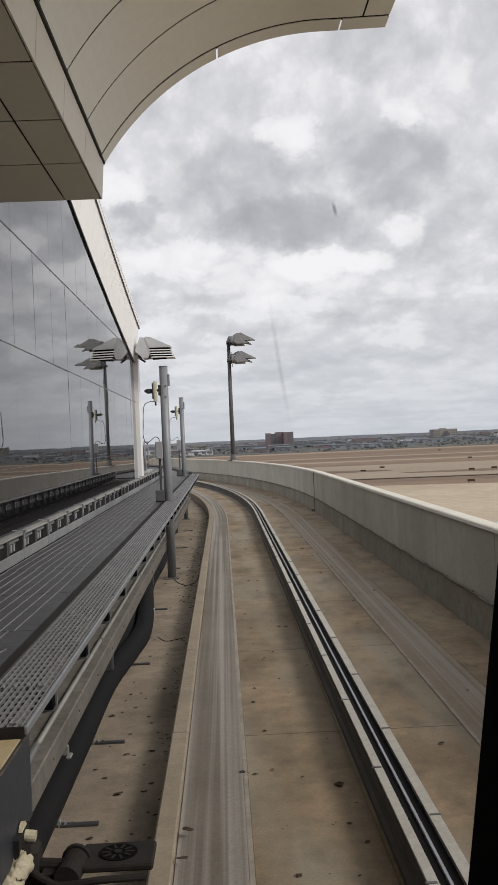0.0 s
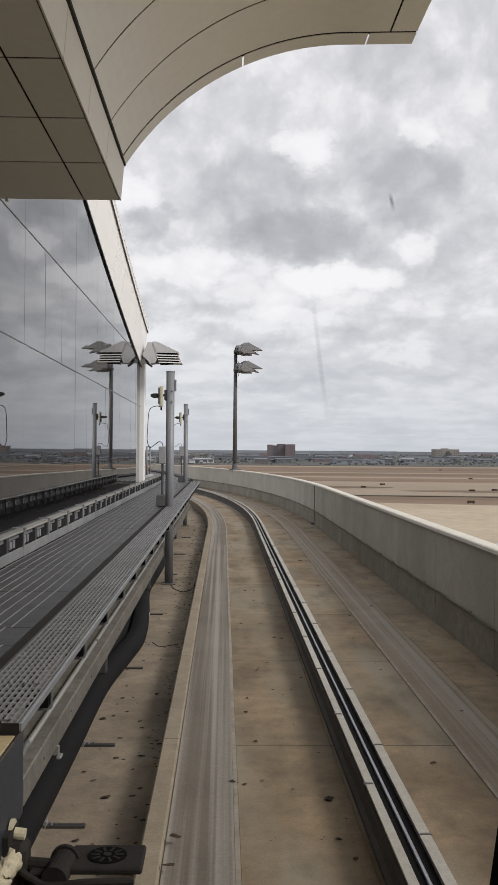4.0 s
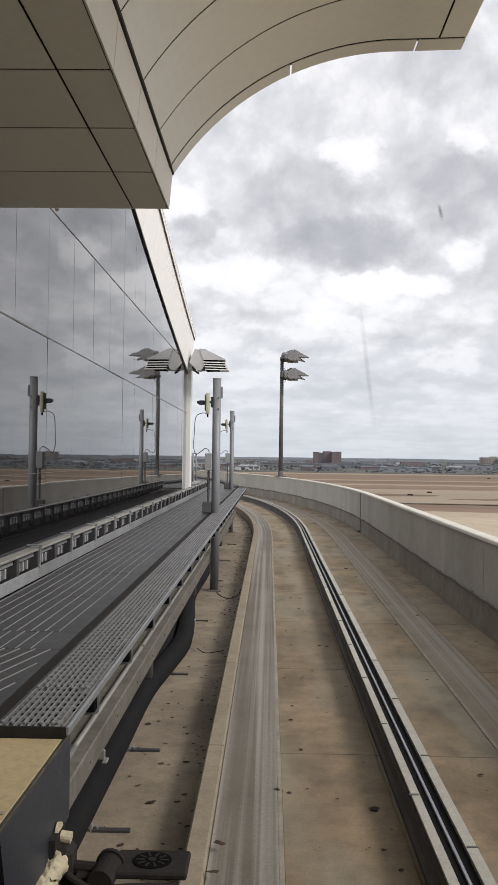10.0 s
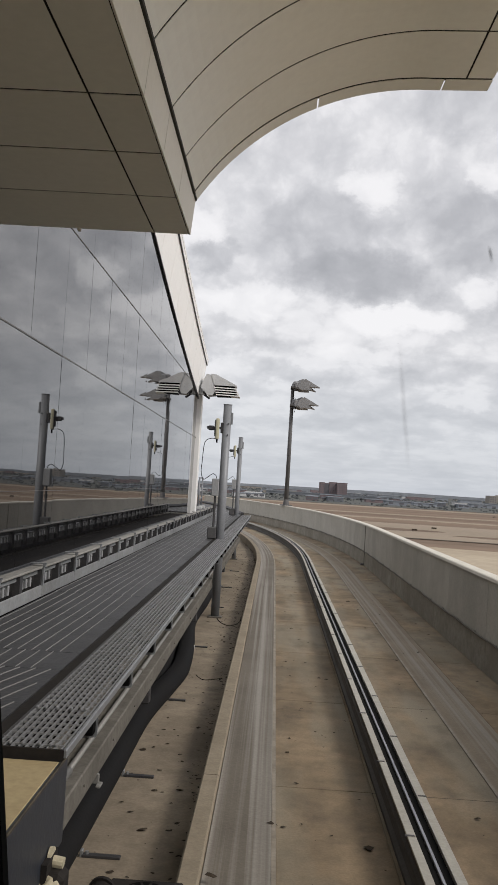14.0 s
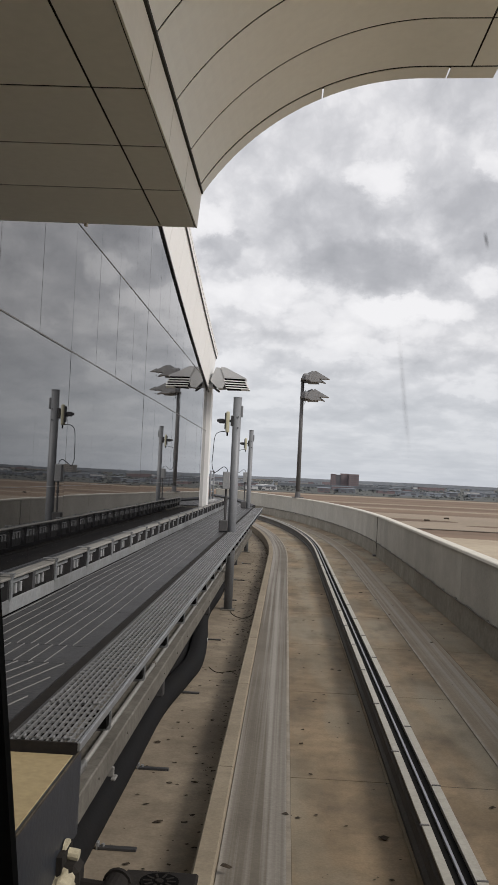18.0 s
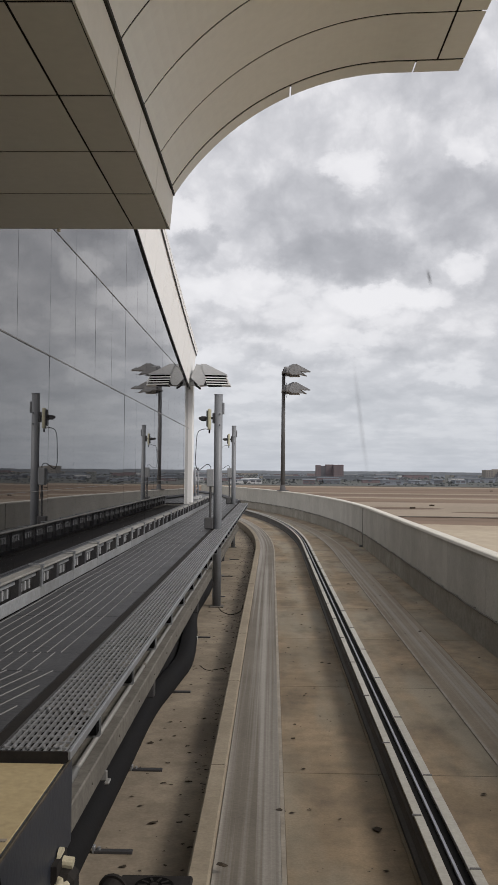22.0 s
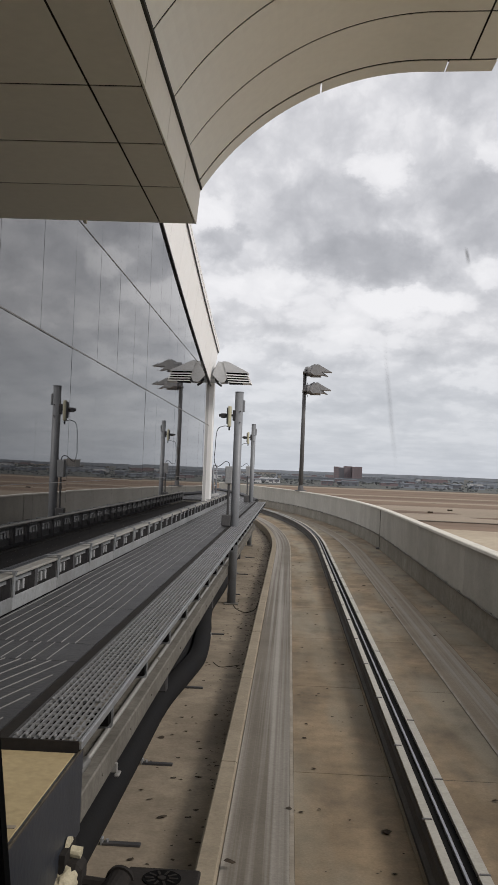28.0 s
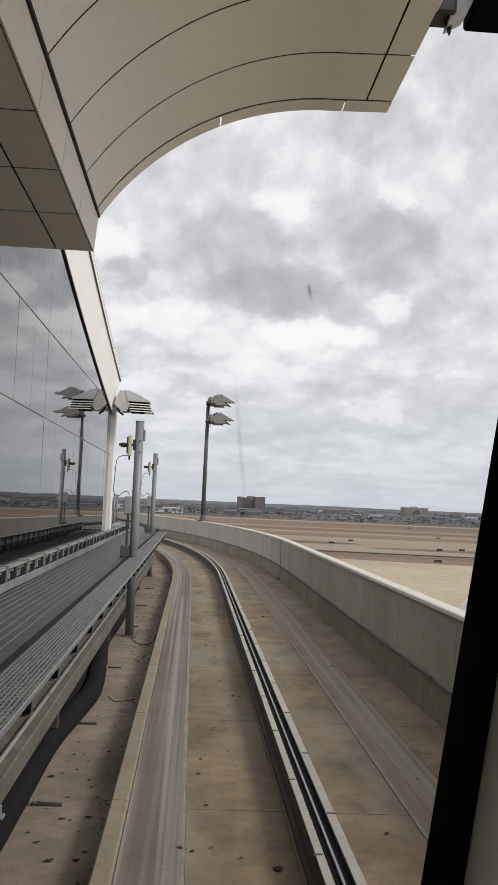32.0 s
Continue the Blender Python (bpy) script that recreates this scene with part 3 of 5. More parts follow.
def build_guideway():
    part("deck_slab", sweep(rect(-3.6, 2.1, -0.75, -0.2), S0, S1), M["trough"], guideway, "bare concrete trough floor under the walkway")
    # the slab fascia towards the airfield
    part("edge_beam", sweep(rect(2.1, 2.35, -0.95, -0.02), S0, S1), M["parapet"], guideway)
    for a, b in zip(JOINTS, JOINTS[1:]):
        a, b = a + 0.005, b - 0.005
        part("slab", sweep(rect(-0.80, -0.12, -0.2, 0.0, 0.006), a, b), M["slab"], guideway)
        part("slab", sweep(rect(-0.12, 0.78, -0.2, -0.002, 0.006), a, b), M["slab"], guideway)
        part("slab", sweep(rect(1.21, 1.742, -0.2, -0.002, 0.006), a, b), M["slab"], guideway)
        part("running_strip", sweep(rect(-1.1955, -0.818, -0.2, 0.012, 0.005), a - 0.0048, b + 0.0048), M["runway"], guideway)
        part("joint_filler", sweep(rect(-0.80, 0.776, -0.15, -0.003), b - 0.002, b + 0.012), M["seam"], guideway)
        part("running_strip", sweep(rect(0.795, 1.205, -0.2, 0.004, 0.004), a - 0.0048, b + 0.0048), M["strip_right"], guideway)
        part("curb", sweep(rect(-1.318, -1.197, -0.2, 0.05, 0.012), a, b), M["curb"], guideway)
    part("edge_line", sweep(rect(-0.824, -0.797, -0.1, 0.0145), S0, S1), M["paint_line"], guideway, "worn pale joint filler line")
    part("edge_line", sweep(rect(0.774, 0.798, -0.1, 0.0065), S0, S1), M["paint_line"], guideway)


build_guideway()


BEAM_OFF = 0.020


def build_beam():
    def run(profile, a, b):
        return sweep([(o + BEAM_OFF, z) for o, z in profile], a, b)

    t = thing("guide_beam", "steel guide beam with pale side plates and black conductor rails", "guide beam")
    part("web", run([(-0.118, 0.0), (-0.118, 0.03), (-0.095, 0.045), (-0.085, 0.10), (-0.098, 0.112), (-0.098, 0.135), (-0.085, 0.145), (-0.085, 0.185), (0.085, 0.185), (0.085, 0.145), (0.098, 0.135), (0.098, 0.112), (0.085, 0.10), (0.095, 0.045), (0.118, 0.03), (0.118, 0.0)], S0, S1), M["beam"], t)
    part("conductor_cover", run(rect(-0.053, 0.055, 0.185, 0.199), S0, S1), M["rail_black"], t, "black insulating cover")
    part("contact_rail", run(rect(-0.009, 0.009, 0.199, 0.213, 0.003), S0, S1), M["rail_shiny"], t, "bright worn contact rail")
    L = 1.42
    s = -6.0
    while s < 64:
        for side, sh in ((-1, 0.0), (1, 0.71)):
            a, b = s + sh + 0.004, s + sh + L - 0.004
            o0, o1 = (-0.102, -0.054) if side < 0 else (0.056, 0.112)
            part("top_plate", run([(o0, 0.186), (o0, 0.222), (o1, 0.222), (o1, 0.209)] if side > 0 else [(o0, 0.209), (o0, 0.222), (o1, 0.222), (o1, 0.186)], a, b), M["beam_top"], t)
            if -2 < s < 24:
                p = on_line(a, side * 0.089 + BEAM_OFF, 0)
                part("splice_bolt", box(p.x - 0.027, p.x + 0.027, p.y - 0.008, p.y + 0.008, 0.215, 0.227, 0.002), M["pole_far"], t)
        s += L


build_beam()


# ---- parapet ----
def build_parapet():
    t = tagged(new("wall_parapet"), "grey precast concrete parapet with a pale cap", "parapet", kind="structure")
    seg = 2.58
    s = 27.25 - 13 * seg
    prof = [(1.750, 0.37), (1.754, 1.12), (1.954, 1.12), (1.954, 0.37)]
    while s < S1 - seg:
        b = s + seg
        part("panel", sweep(prof, s + 0.008, b - 0.008), M["parapet"], t)
        part("base_course", sweep([(1.746, -0.25), (1.754, 0.368), (1.954, 0.368), (1.954, -0.25)], s + 0.006, b - 0.006), M["base_course"], t, "stained lower course")
        part("cap", sweep([(1.732, 1.118), (1.742, 1.150), (1.759, 1.160), (1.924, 1.155), (1.969, 1.12)], s + 0.003, b - 0.003), M["cap"], t)
        s = b
    p = on_line(27.25, 1.741, 0)
    part("joint_cover", box(p.x - 0.004, p.x + 0.02, p.y - 0.008, p.y + 0.008, -0.02, 1.12, 0.003), M["girder"], t, "dark joint strip with a floor box")
    part("floor_box", box(p.x - 0.09, p.x, p.y - 0.09, p.y + 0.09, -0.02, 0.05, 0.008), M["pole_far"], t)
    rnd = random.Random(4)
    run = [on_line(-2.0 + 0.58 * k, 1.729 - 0.008 * (k % 2), 0.395 + (0.006 if k % 2 else -0.010) + rnd.uniform(-0.008, 0.008)) for k in range(116)]
    part("conduit", tube(run, 0.012, 6), M["girder"], t, "thin sagging grey conduit along the parapet", smooth=True)
    s = 2.0
    while s < 50:
        p = on_line(s, 1.739, 0.40)
        part("conduit_clip", box(p.x - 0.018, p.x + 0.02, p.y - 0.009, p.y + 0.009, 0.382, 0.41, 0.002), M["pole_far"], t)
        s += 1.15


build_parapet()

# ---- glazed building wall ----
WX, SOF_END, SOF_Z = -2.5, 6.965, 3.929


def roof_low(y):
    """Lower edge of the sloping roof band on the glazed wall."""
    return 4.73 + 0.137 * (28.0 - y) + 0.0027 * (28.0 - y) ** 2


def build_glass_wall():
    t = tagged(new("wall_glass"), "dark reflective glass curtain wall of the station", "glass wall", kind="structure")
    bay, y = 1.38, 28.54
    rnd = random.Random(8)
    rows = (1.13, 3.42, 4.89)
    while y > -8:
        y0, y1 = y - bay, y
        tops = (roof_low(y0), roof_low(y1)) if y1 > SOF_END else (SOF_Z - 0.01, SOF_Z - 0.01)
        for i, z0 in enumerate(rows):
            if i < 2:
                z1a = z1b = rows[i + 1]
                z1a, z1b = min(z1a, tops[0]), min(z1b, tops[1])
            else:
                if tops[0] - z0 < 0.3:
                    continue
                z1a, z1b = tops[0], max(tops[1], z0 + 0.02)
            g = 0.004
            pane = prism([(y0 + g, z0 + g), (y1 - g, z0 + g), (y1 - g, z1b - g), (y0 + g, z1a - g)], WX - 0.03, WX, "x")
            bmesh.ops.rotate(pane, verts=pane.verts[:], cent=((WX, (y0 + y1) / 2, z0)), matrix=Matrix.Rotation(radians(rnd.gauss(0, 0.045)), 3, "Z") @ Matrix.Rotation(radians(rnd.gauss(0, 0.03)), 3, "Y"))
            part("pane", pane, M["glass"], t)
        y = y0
    yb = y
    part("backing", box(WX - 0.3, WX - 0.035, yb, 28.54, 0.6, 3.9), M["glazing_bead"], t)
    part("backing", prism([(SOF_END, 3.9), (28.54, 3.9), (28.54, roof_low(28.54) - 0.02), (SOF_END, roof_low(SOF_END) - 0.02)], WX - 0.3, WX - 0.035, "x"), M["glazing_bead"], t)
    part("transom", box(WX - 0.02, WX + 0.006, yb, 28.8, 3.413, 3.427), M["transom"], t)
    part("transom", box(WX - 0.02, WX + 0.006, SOF_END, 26.9, 4.883, 4.897), M["transom"], t)
    part("cover_strip", box(WX - 0.02, WX + 0.005, yb, 28.5, 1.898, 1.902), M["transom"], t, "thin pale strip across the glass")
    part("sill", box(WX - 0.2, WX + 0.07, yb, 28.54, 1.04, 1.13), M["mullion"], t)
    # sloping white band over the glass
    n = 14
    ys = [7.0 + (29.1 - 7.0) * i / n for i in range(n + 1)]
    for a, b in zip(ys, ys[1:]):
        bm = bmesh.new()
        g = 0.006
        ring = []
        for y_ in (a + g, b - g):
            z = roof_low(y_)
            ring.append([bm.verts.new(p) for p in ((WX + 0.02, y_, z), (WX + 0.19, y_, z + 1.27), (WX - 0.3, y_, z + 1.27), (WX - 0.3, y_, z))])
        for j in range(4):
            bm.faces.new((ring[0][j], ring[1][j], ring[1][(j + 1) % 4], ring[0][(j + 1) % 4]))
        bm.faces.new(ring[0])
        bm.faces.new(ring[1][::-1])
        bmesh.ops.recalc_face_normals(bm, faces=bm.faces[:])
        part("roof_band", bm, M["white"], t, "white sloping roof band")
        for k0, k1, m in ((1.09, 1.105, "mullion"), (1.105, 1.20, "white"), (1.20, 1.212, "mullion"), (1.212, 1.27, "white")):
            q = bmesh.new()
            ring = []
            for y_ in (a, b):
                z = roof_low(y_)
                ring.append([q.verts.new((WX + 0.025 + 0.134 * h + o, y_, z + h)) for h, o in ((k0, 0.0), (k0, 0.03), (k1, 0.03), (k1, 0.0))])
            for j in range(4):
                q.faces.new((ring[0][j], ring[1][j], ring[1][(j + 1) % 4], ring[0][(j + 1) % 4]))
            q.faces.new(ring[0])
            q.faces.new(ring[1][::-1])
            bmesh.ops.recalc_face_normals(q, faces=q.faces[:])
            part("gutter_trim", q, M[m], t)
    for a, b in zip(ys, ys[1:]):
        part("gasket", prism([(a, roof_low(a) - 0.022), (b, roof_low(b) - 0.022), (b, roof_low(b) + 0.016), (a, roof_low(a) + 0.016)], WX + 0.004, WX + 0.035, "x"), M["mullion"], t, "dark gasket under the roof band")
    part("end_column", box(WX - 0.3, WX + 0.12, 28.8, 29.25, 0.9, 5.9, 0.015), M["white"], t, "white corner column")
    part("return_wall", box(-9.0, WX - 0.3, 28.85, 29.2, -0.5, 7.0), M["white"], t)
    part("roof", box(-9.0, WX - 0.3, yb, 29.2, 7.0, 7.2), M["white"], t)


build_glass_wall()


# ---- canopy over the track ----
VC_X, VC_Z, VR = 0.944, 3.132, 1.980       # centre and radius of the vault
X_SPRING, X_EDGE, VE = -0.744, 1.378, 6.965


def vz(x, r=VR):
    """Height of the vault: an arc up to its crown, then nearly level."""
    if x > VC_X:
        return VC_Z + r + 0.036 * (x - VC_X)
    return VC_Z + math.sqrt(r * r - (x - VC_X) ** 2)


def vault_panel(x0, x1, y0, y1, r, thick, n):
    bm = bmesh.new()
    cols = []
    for i in range(n + 1):
        x = x0 + (x1 - x0) * i / n
        d = Vector((x - VC_X, 0, vz(x, VR) - VC_Z)).normalized()
        if x > VC_X:
            d = Vector((0, 0, 1))
        pa = Vector((x, 0, vz(x))) + d * (r - VR)
        pb = pa + d * thick
        cols.append([bm.verts.new((pa.x, y0, pa.z)), bm.verts.new((pa.x, y1, pa.z)), bm.verts.new((pb.x, y1, pb.z)), bm.verts.new((pb.x, y0, pb.z))])
    for a, b in zip(cols, cols[1:]):
        for j in range(4):
            bm.faces.new((a[j], a[(j + 1) % 4], b[(j + 1) % 4], b[j]))
    bm.faces.new(cols[0])
    bm.faces.new(cols[-1][::-1])
    bmesh.ops.recalc_face_normals(bm, faces=bm.faces[:])
    return bm


def build_canopy():
    t = tagged(new("roof_canopy"), "beige panelled canopy with a curved vault over the track", "canopy", kind="structure")
    part("backing", vault_panel(X_SPRING + 0.02, X_EDGE - 0.02, -5, VE - 0.24, VR + 0.022, 0.08, 40), M["seam"], t)
    seams = [6.05, 5.245, 4.43, 3.52] + [3.52 - 0.83 * k for k in range(1, 11)]
    ends = [VE - 0.199] + seams
    for b, a in zip(ends, ends[1:]):
        for x0, x1 in ((X_SPRING, 1.178), (1.192, X_EDGE)):
            part("vault_panel", vault_panel(x0, x1, a + 0.0095, b - 0.0095, VR, 0.003, 40 if x0 < 0 else 3), M["panel"], t)
    # edge trim in three lengths with open slots between them
    for x0, x1 in ((X_SPRING, 0.121), (0.134, 1.029), (1.040, X_EDGE)):
        part("edge_trim", vault_panel(x0, x1, VE - 0.187, VE, VR - 0.003, 0.004, 14), M["panel"], t)
    part("trim_seam", vault_panel(X_SPRING + 0.004, X_EDGE - 0.004, VE - 0.33, VE - 0.155, VR + 0.0045, 0.003, 30), M["seam"], t, "dark seam behind the edge trim")
    part("vault_top", vault_panel(X_SPRING + 0.02, X_EDGE - 0.02, -5, VE - 0.02, VR + 0.116, 0.035, 16), M["white"], t)
    # flat soffit beside the building
    rows = [SOF_END, 6.06, 5.245, 4.445, 3.535] + [3.535 - 0.83 * k for k in range(1, 11)]
    for b, a in zip(rows, rows[1:]):
        for x0, x1 in ((-1.026, -0.766), (WX + 0.01, -1.026)):
            part("soffit_panel", box(x0 + 0.006, x1 - 0.006, a + 0.009, b - 0.009, SOF_Z, SOF_Z + 0.003), M["panel_soffit"], t)
        part("fascia_panel", prism([(-0.766, SOF_Z - 0.002), (-0.756, SOF_Z - 0.002), (-0.736, 4.174), (-0.766, 4.174)], a + 0.005, b - 0.005, "y"), M["fascia"], t)
    part("backing", box(WX + 0.01, -0.79, -5, SOF_END - 0.02, SOF_Z + 0.022, SOF_Z + 0.20), M["seam"], t)
    part("front_fascia", box(WX + 0.01, -0.766, SOF_END - 0.012, SOF_END, SOF_Z + 0.001, SOF_Z + 0.36), M["fascia"], t)
    part("seam_strip", box(-0.752, -0.722, -5, SOF_END - 0.02, 4.177, 4.202), M["seam"], t)
    part("bracket", box(-1.60, -1.575, SOF_END - 0.02, SOF_END + 0.012, SOF_Z - 0.02, SOF_Z + 0.012, 0.004), M["fascia"], t)


build_canopy()

# ---- walkway beside the track ----
WZ = 1.137        # walking level
Y_NEAR, Y_FAR = 3.36, 29.5


def build_walkway():
    t = thing("walkway", "grey steel maintenance walkway on a girder beside the glass wall", "walkway")
    # open grating strip: bearing bars along the walk, cross rods every tenth of a metre
    bar = mesh_of(box(-0.0026, 0.0026, Y_NEAR, Y_FAR, WZ - 0.016, WZ), "bearing_bar", M["grating"])
    for i in range(10):
        share("bearing_bar", bar, t, Matrix.Translation((-0.714 - i * 0.0256, 0, 0)))
    rodm = mesh_of(prism([(0.0, -0.0085), (0.006, -0.0085), (0.007, -0.0015), (0.001, -0.0015)], -0.953, -0.705, "x"), "cross_rod", M["rod"])
    for k in range(290):
        share("cross_rod", rodm, t, Matrix.Translation((0, Y_NEAR + 0.05 + k * 0.075, WZ)))
    rest = bmesh.new()
    for k in range(58):
        y = Y_NEAR + 0.05 + (290 + k) * 0.075
        box(-0.953, -0.705, y, y + 0.008, WZ - 0.012, WZ - 0.0015, bm=rest)
    tagged(part("far_cross_rods", rest, M["rod"], t), kind="stuff")
    clipm = mesh_of(box(-0.005, 0.005, -0.012, 0.012, 0.0, 0.009, 0.002), "hold_clip", M["rod"])
    for y in (3.40, 3.93):
        for x in (-0.74, -0.76, -0.80, -0.86, -0.905, -0.94):
            share("hold_clip", clipm, t, Matrix.Translation((x, y, WZ)))
    part("end_bar", box(-0.99, -0.70, Y_NEAR - 0.012, Y_NEAR, WZ - 0.04, WZ + 0.001), M["dusty"], t)
    part("edge_bar", box(-0.704, -0.690, Y_NEAR - 0.012, Y_FAR, WZ - 0.028, WZ + 0.004, 0.003), M["steel"], t)
    part("inner_bar", box(-0.962, -0.952, Y_NEAR, Y_FAR, WZ - 0.05, WZ - 0.002), M["steel_dark"], t)
    # dark strip and black sheet paint the shade in the gap and grating holes
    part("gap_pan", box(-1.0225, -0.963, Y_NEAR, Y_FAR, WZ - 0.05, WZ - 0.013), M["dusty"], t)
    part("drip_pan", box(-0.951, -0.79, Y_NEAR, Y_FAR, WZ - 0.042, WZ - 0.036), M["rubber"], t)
    # ribbed deck panels: a skewed one at the near end, a short one, then alike ones
    def ribs(length, skew, shift):
        bm = bmesh.new()
        for j in range(-3, 12):
            x = -0.34 + (j + shift) * 0.0775
            d = math.tan(radians(skew)) * length
            u0, u1 = 0.0, 1.0
            if skew > 5:
                u0, u1 = max(0.0, min(1.0, (-0.345 - x) / d)), max(0.0, min(1.0, (0.355 - x) / d))
            elif not -0.35 < x < 0.30:
                continue
            if u1 - u0 < 0.05:
                continue
            xa, xb, ya, yb = x + d * u0, x + d * u1, length * u0 + 0.002, length * u1 - 0.002
            w = 0.0014
            lo = [bm.verts.new(p) for p in ((xa - w, ya, -0.007), (xa + w, ya, -0.007), (xb + w, yb, -0.007), (xb - w, yb, -0.007))]
            hi = [bm.verts.new((v.co.x, v.co.y, -0.001)) for v in lo]
            for k in range(4):
                bm.faces.new((lo[k], lo[(k + 1) % 4], hi[(k + 1) % 4], hi[k]))
            bm.faces.new(hi)
        return mesh_of(bm, "rib", M["deck_rib"])

    def plank(length):
        return mesh_of(box(-0.355, 0.392, 0.004, length - 0.004, -0.04, -0.006), "deck_panel", M["deck"])

    L = 1.31
    kinds = [(plank(L), ribs(L, sk, sh)) for sk, sh in ((0.35, 0.0), (-0.25, 0.12), (0.1, -0.08))]
    y = Y_NEAR - 0.02
    for length, pair in ((4.72 - y, (plank(4.72 - y), ribs(4.72 - y, 11.5, 0.2))), (0.47, (plank(0.47), ribs(0.47, 0.8, 0.5)))):
        share("rib", pair[1], share("deck_panel", pair[0], t, Matrix.Translation((-1.415, y, WZ))), Matrix.Identity(4))
        y += length
    for i in range(19):
        p = share("deck_panel", kinds[0][0], t, Matrix.Translation((-1.415, y, WZ)))
        share("rib", kinds[i % 3][1], p, Matrix.Identity(4))
        y += L
    part("far_deck", prism([(-0.98, Y_FAR + 0.01), (-1.5, 33.7), (-2.2, 38), (-3.3, 42.6), (-6.5, 42.6), (-6.5, 29.3), (-1.78, 29.3)], WZ - 0.04, WZ - 0.006, "z"), M["deck"], t)
    far = bmesh.new()
    for j in range(26):
        x = -1.2 - j * 0.16
        y1 = 30.5 + max(0.0, (-x - 1.0)) * 4.4
        box(x - 0.006, x + 0.006, 29.6, min(y1, 42.0), WZ - 0.006, WZ + 0.003, bm=far)
    o = part("far_rib", far, M["deck_rib"], t)
    tagged(o, kind="stuff")
    part("far_kerb", tube([(-0.98, 29.9, WZ + 0.02), (-1.5, 33.7, WZ + 0.05), (-2.2, 38, WZ + 0.06), (-3.3, 42.6, WZ + 0.06)], 0.06, 6), M["steel_dark"], t)
    # girder under the outer edge
    part("girder", prism([(-0.985, 0.30), (-0.985, 0.436), (-0.993, 0.445), (-1.27, 0.448), (-1.27, 1.085), (-1.33, 1.085), (-1.33, 0.285), (-1.0, 0.285)], 2.4, Y_FAR, "y"), M["girder"], t, "pale painted steel girder")
    part("girder", box(-1.82, -1.74, 2.0, Y_FAR, 0.75, 1.07), M["girder"], t)
    part("pipe", rod((-1.06, 3.0, 0.472), (-1.06, Y_FAR, 0.472), 0.017), M["pipe"], t, "thin pale grey pipe", smooth=True)
    part("sleeve", rod((-1.06, 3.0, 0.472), (-1.06, 5.27, 0.472), 0.0255), M["pipe"], t, smooth=True)
    br = mesh_of(prism([(0.0, -0.027), (-0.10, -0.027), (-0.10, -0.12), (-0.085, -0.12), (-0.006, -0.11), (0.0, -0.10)], -0.004, 0.004, "y"), "edge_bracket", M["steel"])
    # black block stands in for the shaded opening beside each bracket
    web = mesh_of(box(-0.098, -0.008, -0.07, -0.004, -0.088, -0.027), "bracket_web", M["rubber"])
    col = mesh_of(rod((0, -0.025, 0), (0, 0.025, 0), 0.024), "pipe_collar", M["girder"])
    bolt = mesh_of(rod((0, 0, 0), (0.012, 0, 0), 0.009, n=6), "bolt", M["girder"])
    for j in range(27):
        y = 3.95 + j * 0.96
        share("edge_bracket", br, t, Matrix.Translation((-0.69, y, WZ)))
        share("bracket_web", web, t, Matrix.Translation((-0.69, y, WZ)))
        if j % 4 == 0:
            share("pipe_collar", col, t, Matrix.Translation((-1.06, y + 0.3, 0.472)))
        share("bolt", bolt, t, Matrix.Translation((-0.99, y + 0.45, 0.37)))
    clip = bmesh.new()
    box(-1.01, -0.97, 5.77, 5.80, 0.25, 0.31, 0.005, clip)
    box(-0.98, -0.95, 5.72, 5.81, 0.242, 0.257, 0.005, clip)
    part("cable_clip", clip, M["pipe"], t, "pale plastic cable clip")
    blk = mesh_of(box(-0.07, 0.07, -0.06, 0.06, -0.15, 0.0, 0.01), "foot_block", M["steel_dark"])
    for y in (8.4, 13.4, 21.0, 26.0):
        share("foot_block", blk, t, Matrix.Translation((-1.07, y, 0.29)))
    for y in (5.0, 12.4, 20.0, 27.0):
        part("leg", box(-1.83, -1.73, y - 0.05, y + 0.05, -0.2, 0.75, 0.006), M["girder"], t)
        part("cross_member", box(-1.74, -1.33, y - 0.04, y + 0.04, 0.86, 1.0), M["girder"], t)
    part("gutter_floor", box(-2.44, -1.9, 2.0, 28.4, 1.06, 1.09), M["dusty"], t)


build_walkway()


